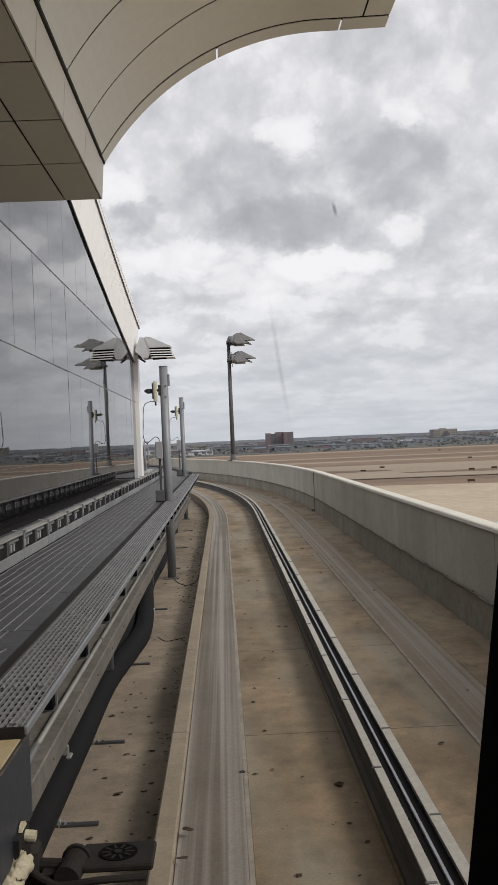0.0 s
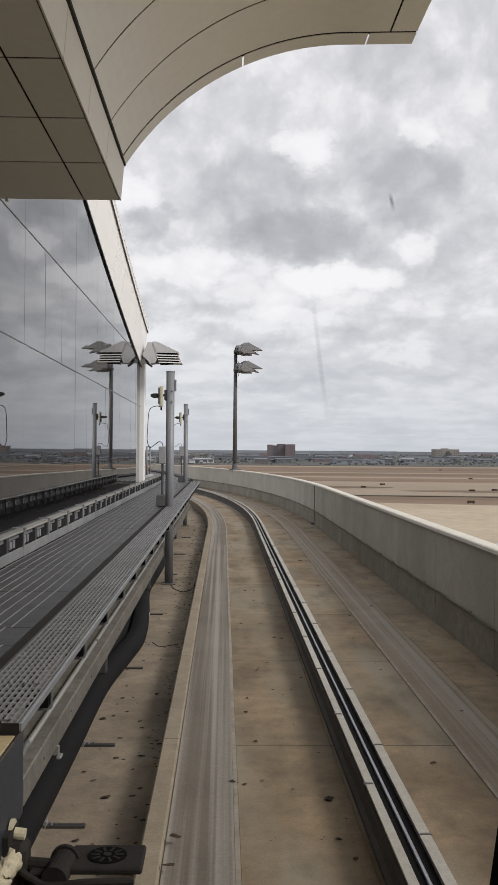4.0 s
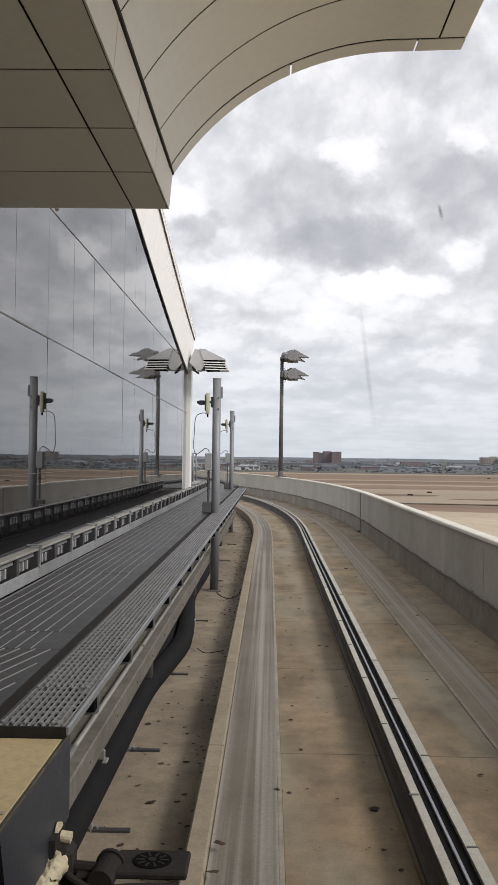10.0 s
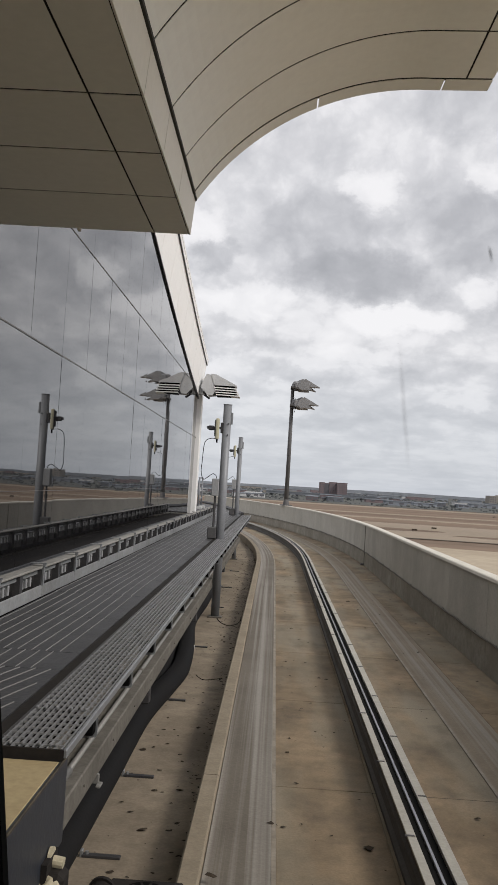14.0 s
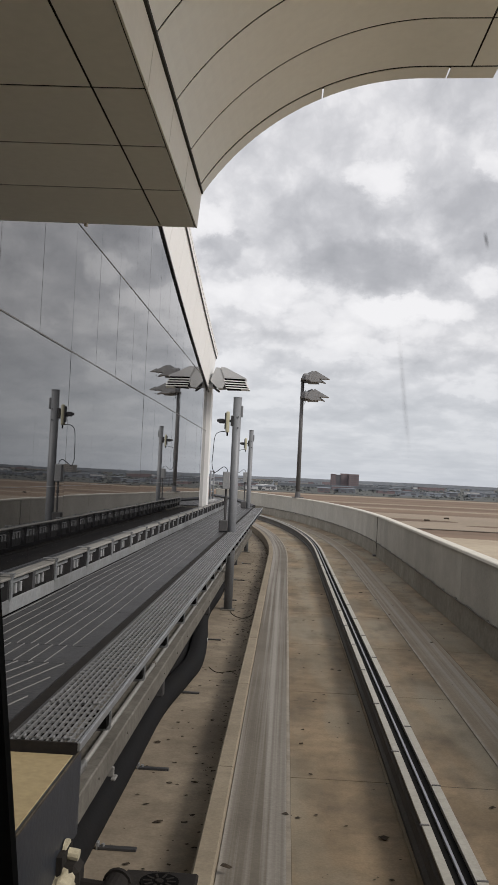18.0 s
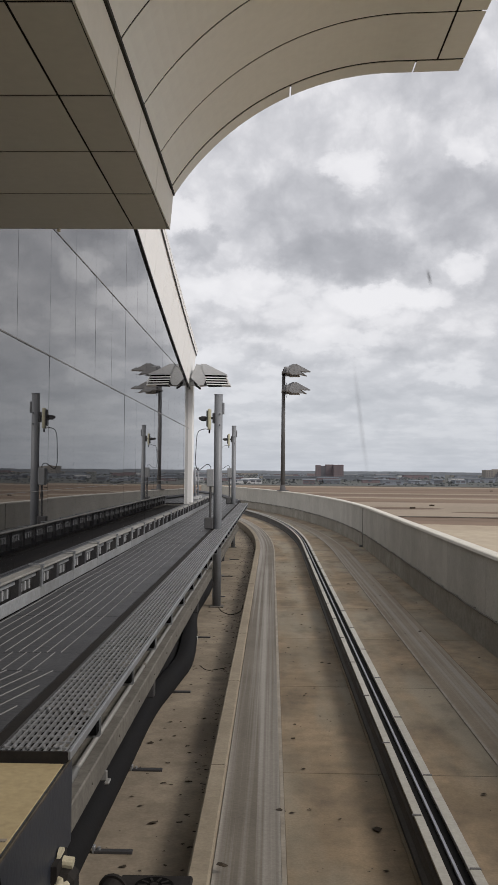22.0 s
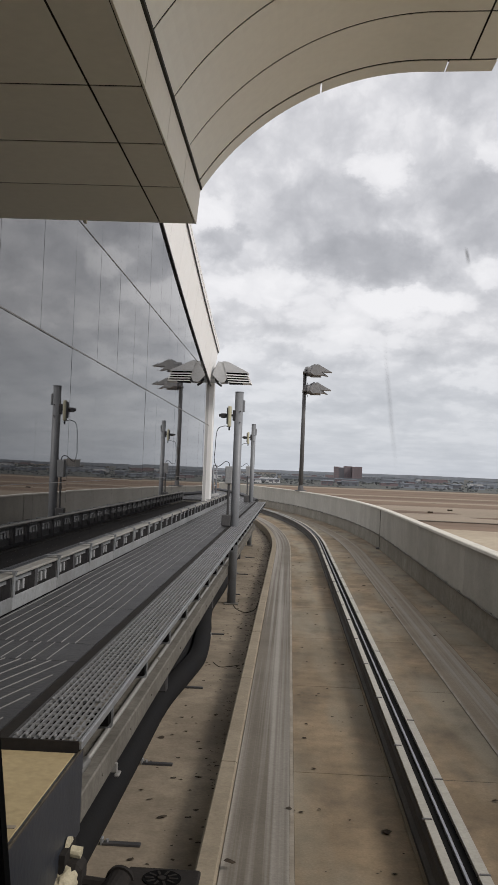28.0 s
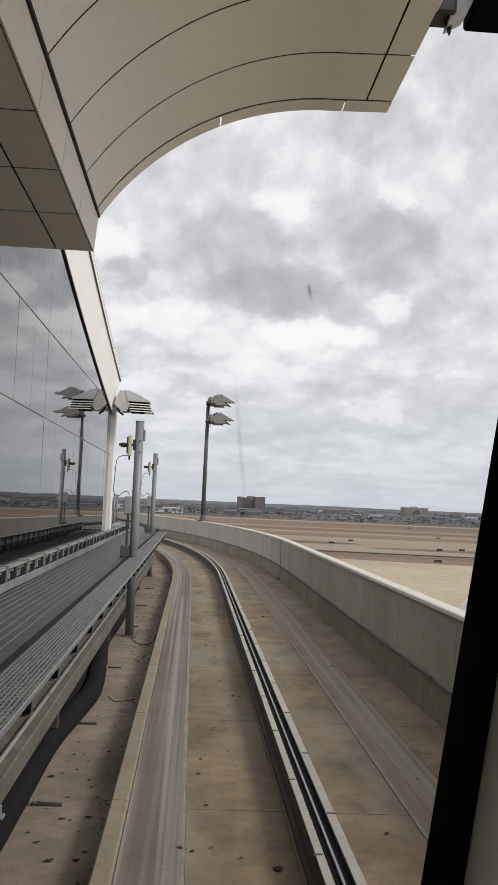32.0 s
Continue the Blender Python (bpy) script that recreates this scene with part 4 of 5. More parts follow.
def build_toe_rail():
    t = thing("toe_rail", "galvanised toe rail with open slots along the walkway", "toe rail")
    pitch = 1.2
    y = 2.56
    plate = mesh_of(box(-0.006, 0.006, 0.006, pitch - 0.006, 0.0, 0.092, 0.003), "kick_plate", M["kerb_plate"])
    top = mesh_of(box(-0.085, 0.01, 0.003, pitch - 0.003, 0.219, 0.238, 0.005), "top_rail", M["rail_top"])
    post = mesh_of(box(-0.05, 0.002, -0.04, 0.04, 0.0, 0.219), "post", M["steel_dark"])
    lug = mesh_of(prism([(0.004, 0.09), (0.016, 0.09), (0.016, 0.225), (0.03, 0.262), (-0.09, 0.262), (-0.09, 0.255), (0.004, 0.255)], -0.022, 0.022, "y"), "splice_bracket", M["steel"])
    stub = mesh_of(box(-0.03, -0.015, -0.016, 0.016, 0.095, 0.165, 0.003), "stub", M["cabinet"])
    # added plate dims each stub's back where the glass mirrors it
    back = mesh_of(box(-0.036, -0.032, -0.022, 0.022, 0.09, 0.168), "stub_back", M["kerb_plate"])
    bar = mesh_of(box(-0.03, -0.022, 0.05, 0.55, 0.178, 0.202), "slot_bar", M["kerb_plate"])
    while y < 28.4:
        at = Matrix.Translation((-1.78, y, WZ))
        share("kick_plate", plate, t, at)
        share("top_rail", top, t, at)
        share("splice_bracket", lug, t, at)
        for d in (0.0, 0.6):
            share("post", post, t, Matrix.Translation((-1.782, y + d, WZ)))
            share("slot_bar", bar, t, Matrix.Translation((-1.782, y + d, WZ)))
            for q in (0.17, 0.29, 0.41):
                share("stub", stub, t, Matrix.Translation((-1.80, y + d + q, WZ)))
                share("stub_back", back, t, Matrix.Translation((-1.80, y + d + q, WZ)))
        y += pitch


build_toe_rail()


def build_guard_rail():
    t = thing("guard_rail", "short grey guard rail on the far deck", "railing")
    for y in (33.0, 34.4):
        part("post", rod((-2.63, y, WZ - 0.006), (-2.63, y, 2.24), 0.03), M["pole"], t, smooth=True)
        part("foot", box(-2.68, -2.5, y - 0.06, y + 0.06, WZ - 0.006, WZ + 0.09, 0.01), M["far_white"], t)
    for z in (1.5, 1.75, 2.0, 2.22):
        part("rail", rod((-2.63, 33.0, z), (-2.63, 34.4, z), 0.022), M["pole"], t, smooth=True)


build_guard_rail()


# ---- poles with antennas ----
def build_pole(at, height, r):
    """Local origin on the trough floor; the walking level is 1.337 above it."""
    t = thing("antenna_pole", "grey steel pole with a small panel antenna and junction box", "pole", group="antenna poles on the walkway", at=at)
    part("shaft", rod((0, 0, 0), (0, 0, height), r, n=20), M["pole"], t, smooth=False)
    for p in t.children[0].data.polygons:
        p.use_smooth = len(p.vertices) == 4
    part("cap", rod((0, 0, height), (0, 0, height + 0.012), r + 0.004, n=20), M["pole"], t)
    part("side_box", box(r - 0.01, r + 0.03, -0.03, 0.03, height - 0.33, height - 0.13, 0.008), M["pole"], t)
    part("base_plate", box(-0.12, 0.12, -0.12, 0.12, 0, 0.02, 0.004), M["girder"], t)
    for z in (height - 0.52, height - 0.33):
        part("bolt", rod((r * 0.4, -r - 0.012, z), (r * 0.4, -r + 0.02, z), 0.012, n=8), M["steel_dark"], t)
    az = height - 0.40
    arm = bmesh.new()
    rod((-r + 0.02, 0, az), (-0.30, 0, az), 0.020, bm=arm)
    box(-0.31, -0.21, -0.035, 0.035, az - 0.05, az + 0.03, 0.012, arm)
    box(-0.34, -0.29, -0.025, 0.025, az - 0.03, az + 0.02, 0.01, arm)
    box(-r - 0.03, -r + 0.03, -0.05, 0.05, az - 0.09, az + 0.09, 0.01, arm)
    part("arm", arm, M["steel_dark"], t, "dark clamp arm")
    part("antenna", box(-0.185, -0.125, -0.06, 0.06, az - 0.20, az + 0.16, 0.022, segs=2), M["antenna"], t, "pale yellow panel antenna")
    # added dark plate gives the antenna a shaded back in the glass
    part("back_plate", box(-0.205, -0.188, -0.064, 0.064, az - 0.15, az + 0.13, 0.006), M["steel_dark"], t, "added dark plate standing for the antenna's shaded back")
    part("connector", rod((-0.155, 0, az - 0.26), (-0.155, 0, az - 0.19), 0.014, n=8), M["rubber"], t)
    part("cable", tube([(-0.16, 0, az - 0.20), (-0.25, 0, az - 0.19), (-0.36, 0, az - 0.27), (-0.385, 0, az - 0.6), (-0.39, 0, az - 0.78), (-0.345, 0, az - 0.90), (-0.27, 0, az - 0.86), (-0.19, 0, az - 0.80), (-0.13, 0, az - 0.83), (-0.12, 0, az - 0.90)], 0.0065, 6), M["rubber"], t)
    part("junction_box", box(-0.19, -r + 0.005, -0.07, 0.07, az - 1.18, az - 0.88, 0.01), M["cabinet"], t, "grey junction box")
    part("conduit", rod((-0.125, 0, az - 1.18), (-0.125, 0, 1.5), 0.02, n=10), M["pole_far"], t)
    part("coupling", rod((-0.125, 0, 1.86), (-0.125, 0, 1.92), 0.03, n=10), M["pole_far"], t)
    part("lower_box", box(-0.22, -r + 0.005, -0.08, 0.08, 1.335, 1.53, 0.012), M["pole_far"], t)
    return t


build_pole(Matrix.Translation((-0.905, 16.35, -0.2)), 3.645, 0.072)
build_pole(Matrix.Translation((-1.125, 28.9, -0.2)), 3.70, 0.066)


# ---- flood lights ----
def visor(bm, x, y, z, size, drop):
    """A sheet visor: two side cheeks running to a point and a sloping top."""
    s = size
    pts = [(0, 0.0), (0.12 * s, 0.28 * s), (0.34 * s, 0.38 * s), (1.0 * s, 0.07 * s - drop), (0.5 * s, 0.03 * s), (0.66 * s, -0.11 * s), (0.15 * s, -0.12 * s)]
    join(bm, prism(pts, -0.22 * s, 0.22 * s, "y"), Matrix.Translation((x, y, z)))


def build_mast():
    p = on_line(47.1, 1.865, 1.155)
    t = thing("light_mast", "dark weathered light mast with two tiers of floodlights on the parapet", "light mast", at=Matrix.Translation(p))
    H = 5.6
    part("shaft", rod((0, 0, 0), (0, 0, H + 0.32), 0.112, 0.085, 18), M["pole_far"], t, smooth=True)
    part("base", rod((0, 0, 0), (0, 0, 0.30), 0.165, 0.115, 18), M["pole_far"], t)
    part("base_plate", box(-0.3, 0.3, -0.26, 0.26, 0, 0.04, 0.01), M["pole_far"], t)
    for z, n in ((H - 0.62, 0), (H + 0.28, 1)):
        part("bracket", box(-0.10, 0.26, -0.55, 0.55, z - 0.05, z + 0.05, 0.015), M["pole_far"], t)
        for j, (dx, dy, dz, s) in enumerate(((0.12, -0.42, 0.02, 1.08), (0.02, 0.0, 0.10, 0.98), (0.05, 0.42, 0.0, 1.0))):
            lamp = part("floodlight", box(dx - 0.02, dx + 0.28, dy - 0.2, dy + 0.2, z - 0.1 + dz, z + 0.22 + dz, 0.05), M["visor"], t, "grey floodlight head")
            v = bmesh.new()
            visor(v, dx + 0.12, dy, z + dz - 0.02, s, 0.05 + 0.05 * j)
            part("visor", v, M["visor"], lamp, "pointed grey visor")
            part("yoke", box(dx - 0.06, dx + 0.02, dy - 0.05, dy + 0.05, z - 0.22 + dz, z + 0.12 + dz, 0.01), M["steel_dark"], lamp)
    part("cable", tube([(0.12, -0.1, H - 0.2), (0.22, -0.12, H - 0.5), (0.14, -0.1, H - 0.95)], 0.012, 6), M["rubber"], t)


build_mast()


def build_wall_lamp():
    t = thing("wall_floodlight", "grey louvred floodlight on the white corner column", "floodlight")
    o = Vector((-2.41, 28.55, 4.90))
    part("bracket", box(o.x - 0.10, o.x + 0.16, o.y - 0.08, o.y + 0.08, o.z - 0.20, o.z - 0.06, 0.02), M["lamp"], t)
    part("yoke", rod((o.x + 0.02, o.y - 0.02, o.z - 0.12), (o.x + 0.28, o.y - 0.05, o.z - 0.30), 0.03, n=8), M["steel_dark"], t)
    part("knuckle", rod((o.x + 0.14, o.y - 0.1, o.z - 0.12), (o.x + 0.14, o.y + 0.1, o.z - 0.12), 0.07, n=12), M["steel_dark"], t)
    part("back_box", prism([(0.0, 0.02), (0.16, 0.42), (0.34, 0.40), (0.46, -0.05), (0.38, -0.20), (0.24, -0.22)], -0.28, 0.28, "y"), M["lamp"], t, at=Matrix.Translation(o))
    part("shroud", prism([(0.30, 0.43), (0.46, 0.42), (1.08, 0.12), (1.07, 0.09), (0.42, 0.10)], -0.30, 0.30, "y"), M["lamp"], t, "pale sloping shroud", at=Matrix.Translation(o))
    # solid black block paints the shaded gaps between the louvres
    part("louvre_box", prism([(0.40, 0.10), (1.03, 0.09), (1.11, -0.20), (0.50, -0.22)], -0.27, 0.27, "y"), M["rubber"], t, "black block standing for the shaded louvre gaps", at=Matrix.Translation(o))
    for k in range(4):
        z = 0.045 - k * 0.072
        x0, x1 = 0.42 + k * 0.022, 1.08 + k * 0.035
        part("louvre", prism([(x0, z), (x1, z - 0.012), (x1, z - 0.04), (x0, z - 0.028)], -0.31, 0.31, "y"), M["white"], t, at=Matrix.Translation(o))
    part("lens", box(o.x + 0.36, o.x + 0.46, o.y - 0.24, o.y + 0.24, o.z - 0.2, o.z + 0.08), M["mullion"], t)


build_wall_lamp()


def build_canopy_fixture():
    t = thing("canopy_light", "dark light fixture on an arm at the canopy edge", "light fixture")
    part("arm", box(1.36, 1.496, 5.474, 5.678, 5.126, 5.242, 0.014), M["steel_dark"], t)
    part("hook", prism([(1.442, 5.133), (1.482, 5.038), (1.496, 5.133)], 5.556, 5.596, "y"), M["steel_dark"], t)
    part("bracket_plate", prism([(1.455, 5.072), (1.564, 5.14), (1.632, 5.296), (1.496, 5.296)], 5.508, 5.644, "y"), M["lamp"], t, "grey bracket plate")
    part("housing", box(1.615, 2.108, 5.372, 5.78, 5.170, 5.398, 0.014), M["rubber"], t, "black lamp housing")
    b = thing("vault_sensor", "small dark sensor on the vault panel", "sensor")
    y, x = 4.80, 0.3155
    z = vz(x) + 0.001
    part("body", rod((x, y, z + 0.006), (x + 0.003, y, z - 0.017), 0.037, 0.027, 12), M["rubber"], b)
    part("eye", box(x + 0.014, x + 0.048, y - 0.02, y + 0.014, z - 0.024, z - 0.007, 0.005), M["steel_dark"], b)


build_canopy_fixture()


# ---- platform box and actuator at the near end of the walkway ----
def build_platform_box():
    t = thing("platform_box", "plywood-topped platform box with a scuffed blue-grey steel skirt", "platform box")
    part("top", box(-1.78, -0.7125, 1.7, 3.335, 1.078, 1.1015, 0.002), M["ply"], t, "pale yellow plywood top")
    part("joint_strip", box(-1.78, -0.72, 2.625, 2.645, 1.10, 1.104), M["paint_line"], t)
    part("skirt", prism([(1.7, 0.74), (2.9, 0.775), (3.22, 0.76), (3.33, 0.80), (3.42, 0.80), (3.42, 1.0985), (1.7, 1.0985)], -0.712, -0.70, "x"), M["blue"], t, "scuffed blue-grey steel skirt")
    part("edge_strip", box(-0.7036, -0.6975, 1.7, 3.42, 1.094, 1.1035, 0.001), M["rust_edge"], t, "chipped rusty edge")
    part("frame", box(-1.78, -0.72, 1.75, 3.30, 0.98, 1.076), M["steel_dark"], t)
    for y in (1.8, 3.2):
        for x in (-1.7, -0.8):
            part("leg", box(x - 0.04, x + 0.04, y - 0.04, y + 0.04, -0.2, 0.98, 0.004), M["steel_dark"], t)


build_platform_box()


CRUST = ((-0.672, 3.13, 0.765), (-0.692, 3.08, 0.735), (-0.71, 3.05, 0.715), (-0.735, 3.0, 0.68))


def build_actuator():
    t = thing("actuator_arm", "black cable actuator with hoses and a pale crusted fitting", "actuator")
    part("plate", box(-0.50, -0.25, 3.13, 3.32, 0.705, 0.728, 0.006), M["dusty"], t)
    wheel = bmesh.new()
    rod((-0.375, 3.23, 0.728), (-0.375, 3.23, 0.731), 0.066, n=24, bm=wheel)
    part("cover_disc", wheel, M["rubber"], t, "spoked round cover")
    for k in range(10):
        a = 2 * math.pi * k / 10
        part("spoke", box(0.026, 0.056, -0.004, 0.004, 0, 0.003), M["dusty"], t, at=Matrix.Translation((-0.375, 3.23, 0.730)) @ Matrix.Rotation(a, 4, "Z"))
    part("hub", rod((-0.375, 3.23, 0.731), (-0.375, 3.23, 0.735), 0.014, n=12), M["dusty"], t)
    part("cylinder", rod((-0.53, 3.09, 0.71), (-0.515, 3.21, 0.72), 0.042, n=18), M["dusty"], t, smooth=False)
    part("cylinder_cap", rod((-0.515, 3.21, 0.72), (-0.513, 3.226, 0.721), 0.05, n=18), M["dusty"], t)
    part("link", rod((-0.66, 3.19, 0.72), (-0.50, 3.16, 0.72), 0.024, n=10), M["dusty"], t)
    part("joint_block", box(-0.70, -0.63, 3.12, 3.24, 0.66, 0.80, 0.02), M["dusty"], t)
    fl = bmesh.new()
    rod((-0.695, 3.2, 0.82), (-0.682, 3.2, 0.82), 0.042, n=16, bm=fl)
    rod((-0.682, 3.2, 0.815), (-0.645, 3.2, 0.81), 0.021, n=12, bm=fl)
    part("flange", fl, M["ochre"], t, "pale metal flange")
    lump = tube(CRUST, 0.037, 20)
    for v in lump.verts:
        v.co += Vector((noise.noise(v.co * 60), noise.noise(v.co * 60 + Vector((9, 0, 0))), noise.noise(v.co * 60 + Vector((0, 9, 0))))) * 0.019
    part("crusted_fitting", lump, M["ochre"], t, "crusted pale fitting", smooth=True)
    part("hose", tube([(-0.66, 3.18, 0.70), (-0.60, 3.05, 0.62), (-0.45, 3.0, 0.60), (-0.30, 3.08, 0.64)], 0.014, 8), M["dusty"], t)
    part("hose", tube([(-0.70, 3.14, 0.74), (-0.62, 3.22, 0.62), (-0.50, 3.1, 0.52), (-0.40, 3.05, 0.35), (-0.5, 3.1, -0.18)], 0.012, 8), M["dusty"], t)
    part("hose", tube([(-0.64, 3.12, 0.72), (-0.60, 3.1, 0.705), (-0.547, 3.09, 0.69), (-0.428, 3.09, 0.70), (-0.278, 3.12, 0.69)], 0.013, 8), M["dusty"], t)
    for x in (-0.58, -0.46):
        part("pin", rod((x, 3.10, 0.60), (x, 3.10, 0.70), 0.008, n=8), M["steel"], t)
    part("bracket", box(-0.715, -0.68, 3.1, 3.26, 0.62, 0.84), M["dusty"], t)
    part("stand", box(-0.62, -0.56, 3.12, 3.18, -0.2, 0.72, 0.006), M["dusty"], t)


build_actuator()


# ---- cable duct, floor brackets, litter ----
def build_duct():
    t = thing("cable_duct", "dark flexible cable duct on the trough floor, widened over the walkway's shade", "cable duct")
    pts = [(-1.16, 1.0, -0.09), (-1.155, 4.0, -0.09), (-1.145, 7.0, -0.09), (-1.14, 8.8, -0.09), (-1.05, 10.1, -0.09), (-0.99, 11.2, -0.09), (-1.07, 12.8, -0.09), (-1.22, 15.0, -0.09), (-1.2, 18.0, -0.09), (-1.28, 22.0, -0.09), (-1.35, 29.0, -0.09)]
    # near-black double run: the duct, widened to cover shade under the walkway
    part("duct", tube(pts, 0.11, 14), M["duct"], t, smooth=True)
    part("duct", tube([(p[0] - 0.205, p[1], p[2] - 0.015) for p in pts], 0.095, 10), M["duct"], t, smooth=True)
    part("tie", box(-0.965, -0.945, 12.6, 12.65, -0.11, -0.06, 0.006), M["far_white"], t, "white cable tie")
    part("loose_wire", tube([(-0.86, 16.2, -0.196), (-0.76, 15.7, -0.196), (-0.60, 15.45, -0.196), (-0.47, 15.9, -0.196), (-0.46, 16.6, -0.196)], 0.006, 6), M["rubber"], t)
    part("loose_wire", tube([(-0.82, 11.4, -0.197), (-0.72, 11.15, -0.197), (-0.60, 11.2, -0.197), (-0.50, 11.3, -0.197)], 0.004, 6), M["rubber"], t)
    first = None
    for y in (4.4, 5.82, 7.41, 10.02, 13.3, 17.6, 21.0, 25.0):
        m = Matrix.Translation((-1.05, y, -0.2))
        if first is None:
            first = thing("floor_bracket", "rusty flat steel bracket on the trough floor", "bracket", group="floor brackets of the cable duct", at=m)
            part("foot", box(0.0, 0.235, -0.022, 0.022, 0.0, 0.018, 0.003), M["steel_dark"], first)
            part("upright", box(-0.012, 0.006, -0.02, 0.02, 0.0, 0.045, 0.003), M["steel"], first)
            part("bolt", rod((0.03, 0, 0.018), (0.03, 0, 0.034), 0.012, n=6), M["steel"], first)
        else:
            copy_thing(first, m)


build_duct()


def build_litter():
    rnd = random.Random(11)
    verts, faces = [], []

    def leaf(x, y, z, s):
        n = len(verts)
        a = rnd.uniform(0, 6.28)
        k = rnd.randint(5, 7)
        verts.append((x, y, z + s * rnd.uniform(0.15, 0.4)))
        for i in range(k):
            b = a + 6.283 * i / k
            r = s * rnd.uniform(0.35, 1.0)
            verts.append((x + r * math.cos(b), y + r * 0.7 * math.sin(b), z + s * rnd.uniform(0.0, 0.28)))
        for i in range(k):
            faces.append((n, n + 1 + i, n + 1 + (i + 1) % k))
    for i in range(1250):
        s = 2.5 + 36 * rnd.random() ** 1.2
        u = rnd.random()
        if u < 0.76:
            off, z = -1.33 - 0.60 * rnd.random() ** 2.6, -0.198
        elif u < 0.89:
            off, z = rnd.uniform(-0.75, -0.15), 0.003
        else:
            off, z = rnd.uniform(0.2, 1.72), 0.006
        p = on_line(s, off, z)
        leaf(p.x, p.y, p.z, (0.008 + 0.026 * rnd.random() ** 1.8) * (1.35 if rnd.random() < 0.1 else 1))
    for i in range(900):
        p = on_line(7.0 + 30 * rnd.random(), -1.325 - 0.13 * rnd.random() ** 2, -0.198)
        leaf(p.x, p.y, p.z, 0.006 + 0.02 * rnd.random() ** 2)
    for i in range(420):
        p = on_line(13 + 17 * rnd.random(), -1.33 - 0.42 * rnd.random() ** 1.6, -0.198)
        leaf(p.x, p.y, p.z, 0.012 + 0.03 * rnd.random() ** 2)
    for x, y in ((0.66, 5.72), (0.10, 6.0), (-0.235, 5.05), (-0.24, 4.7), (1.50, 18.1), (-0.75, 6.3)):
        leaf(x, y, 0.053 if x < -0.2 and x > -0.3 else (0.003 if x > -0.3 else -0.198), 0.055)
    me = bpy.data.meshes.new("leaf_litter")
    me.from_pydata(verts, [], faces)
    me.materials.append(M["leaf"])
    tagged(new("leaf_litter", me), "scattered dark dry leaves and grit on the guideway", "leaves", kind="stuff")


build_litter()


# ---- vehicle end window round the camera ----
STREAK = ((0.089, 2.269), (0.092, 2.237), (0.096, 2.204), (0.100, 2.171), (0.1035, 2.147), (0.1065, 2.120))
SPOT = ((0.1361, 2.3084), (0.1371, 2.3035), (0.1382, 2.2985), (0.1394, 2.2912))


def build_window():
    t = tagged(new("window_vehicle"), "tapered vehicle end window with a black gasket and grey trim", "window", kind="structure")
    y0, y1 = 0.86, 0.90

    def left(z):
        return -(0.2415 + 0.119 * (z - 1.7))

    def right(z):
        return 0.260 + 0.137 * (z - 1.7)
    za, zb = 1.25, 3.25

    def strip(f, o0, o1, ya, yb):
        return prism_xz([(f(za) + o0, za), (f(za) + o1, za), (f(zb) + o1, zb), (f(zb) + o0, zb)], ya, yb)
    part("gasket", strip(left, -0.0165, 0.0, y0 + 0.012, y1 - 0.012), M["rubber"], t, "black rubber gasket")
    part("gasket", strip(right, 0.0, 0.034, y0 + 0.012, y1 - 0.012), M["rubber"], t, "black rubber gasket")
    for f, a, b in ((left, -0.45, -0.0155), (right, 0.033, 0.45)):
        bm = strip(f, a, b, y0 - 0.045, y0 + 0.014)
        inner = f(2.2) + (b if f is left else a)
        edges = [e for e in bm.edges if abs((e.verts[0].co - e.verts[1].co).normalized().z) > 0.9 and (e.verts[0].co.y + e.verts[1].co.y) / 2 < y0 and abs(sum(v.co.x for v in e.verts) / 2 - inner) < 0.05]
        bmesh.ops.bevel(bm, geom=edges, offset=0.05, segments=10, affect="EDGES", profile=0.5)
        part("post_trim", bm, M["trim"], t, "grey moulded trim", smooth=True)
    part("header", box(-0.95, 0.95, y0 - 0.05, y1, zb, zb + 0.2), M["trim"], t)
    part("sill", box(-0.75, 0.75, y0 - 0.05, y1, za - 0.2, za), M["trim"], t)
    # smears of dirt on the pane
    sm = bpy.data.materials.new("pane_smear")
    sm.use_nodes = True
    nt = sm.node_tree
    bs = nt.nodes["Principled BSDF"]
    bs.inputs["Base Color"].default_value = (0.10, 0.10, 0.10, 1)
    bs.inputs["Roughness"].default_value = 0.9
    uv, sep = nt.nodes.new("ShaderNodeUVMap"), nt.nodes.new("ShaderNodeSeparateXYZ")
    wire(nt, uv, 0, sep, 0)
    fade = []
    for k, (lo, hi) in (("X", (0.0, 0.5)), ("Y", (0.0, 0.45))):
        tri = nt.nodes.new("ShaderNodeMath")
        tri.operation = "PINGPONG"
        tri.inputs[1].default_value = 0.5
        wire(nt, sep, k, tri, 0)
        f = nt.nodes.new("ShaderNodeMapRange")
        f.interpolation_type = "SMOOTHSTEP"
        f.inputs["From Min"].default_value, f.inputs["From Max"].default_value = lo, hi
        wire(nt, tri, 0, f, 0)
        fade.append(f)
    thick = nt.nodes.new("ShaderNodeMath")
    thick.operation = "MULTIPLY"
    wire(nt, fade[0], 0, thick, 0)
    wire(nt, fade[1], 0, thick, 1)
    most = nt.nodes.new("ShaderNodeMath")
    most.name, most.operation = "most", "MULTIPLY"
    most.inputs[1].default_value = 0.17
    wire(nt, thick, 0, most, 0)
    wire(nt, most, 0, bs, "Alpha")
    spot = sm.copy()
    spot.name = "pane_spot"
    spot.node_tree.nodes["most"].inputs[1].default_value = 0.55
    for pts, w, y, m in ((STREAK, 0.0036, 0.915, sm), (SPOT, 0.0024, 0.75, spot)):
        bm = bmesh.new()
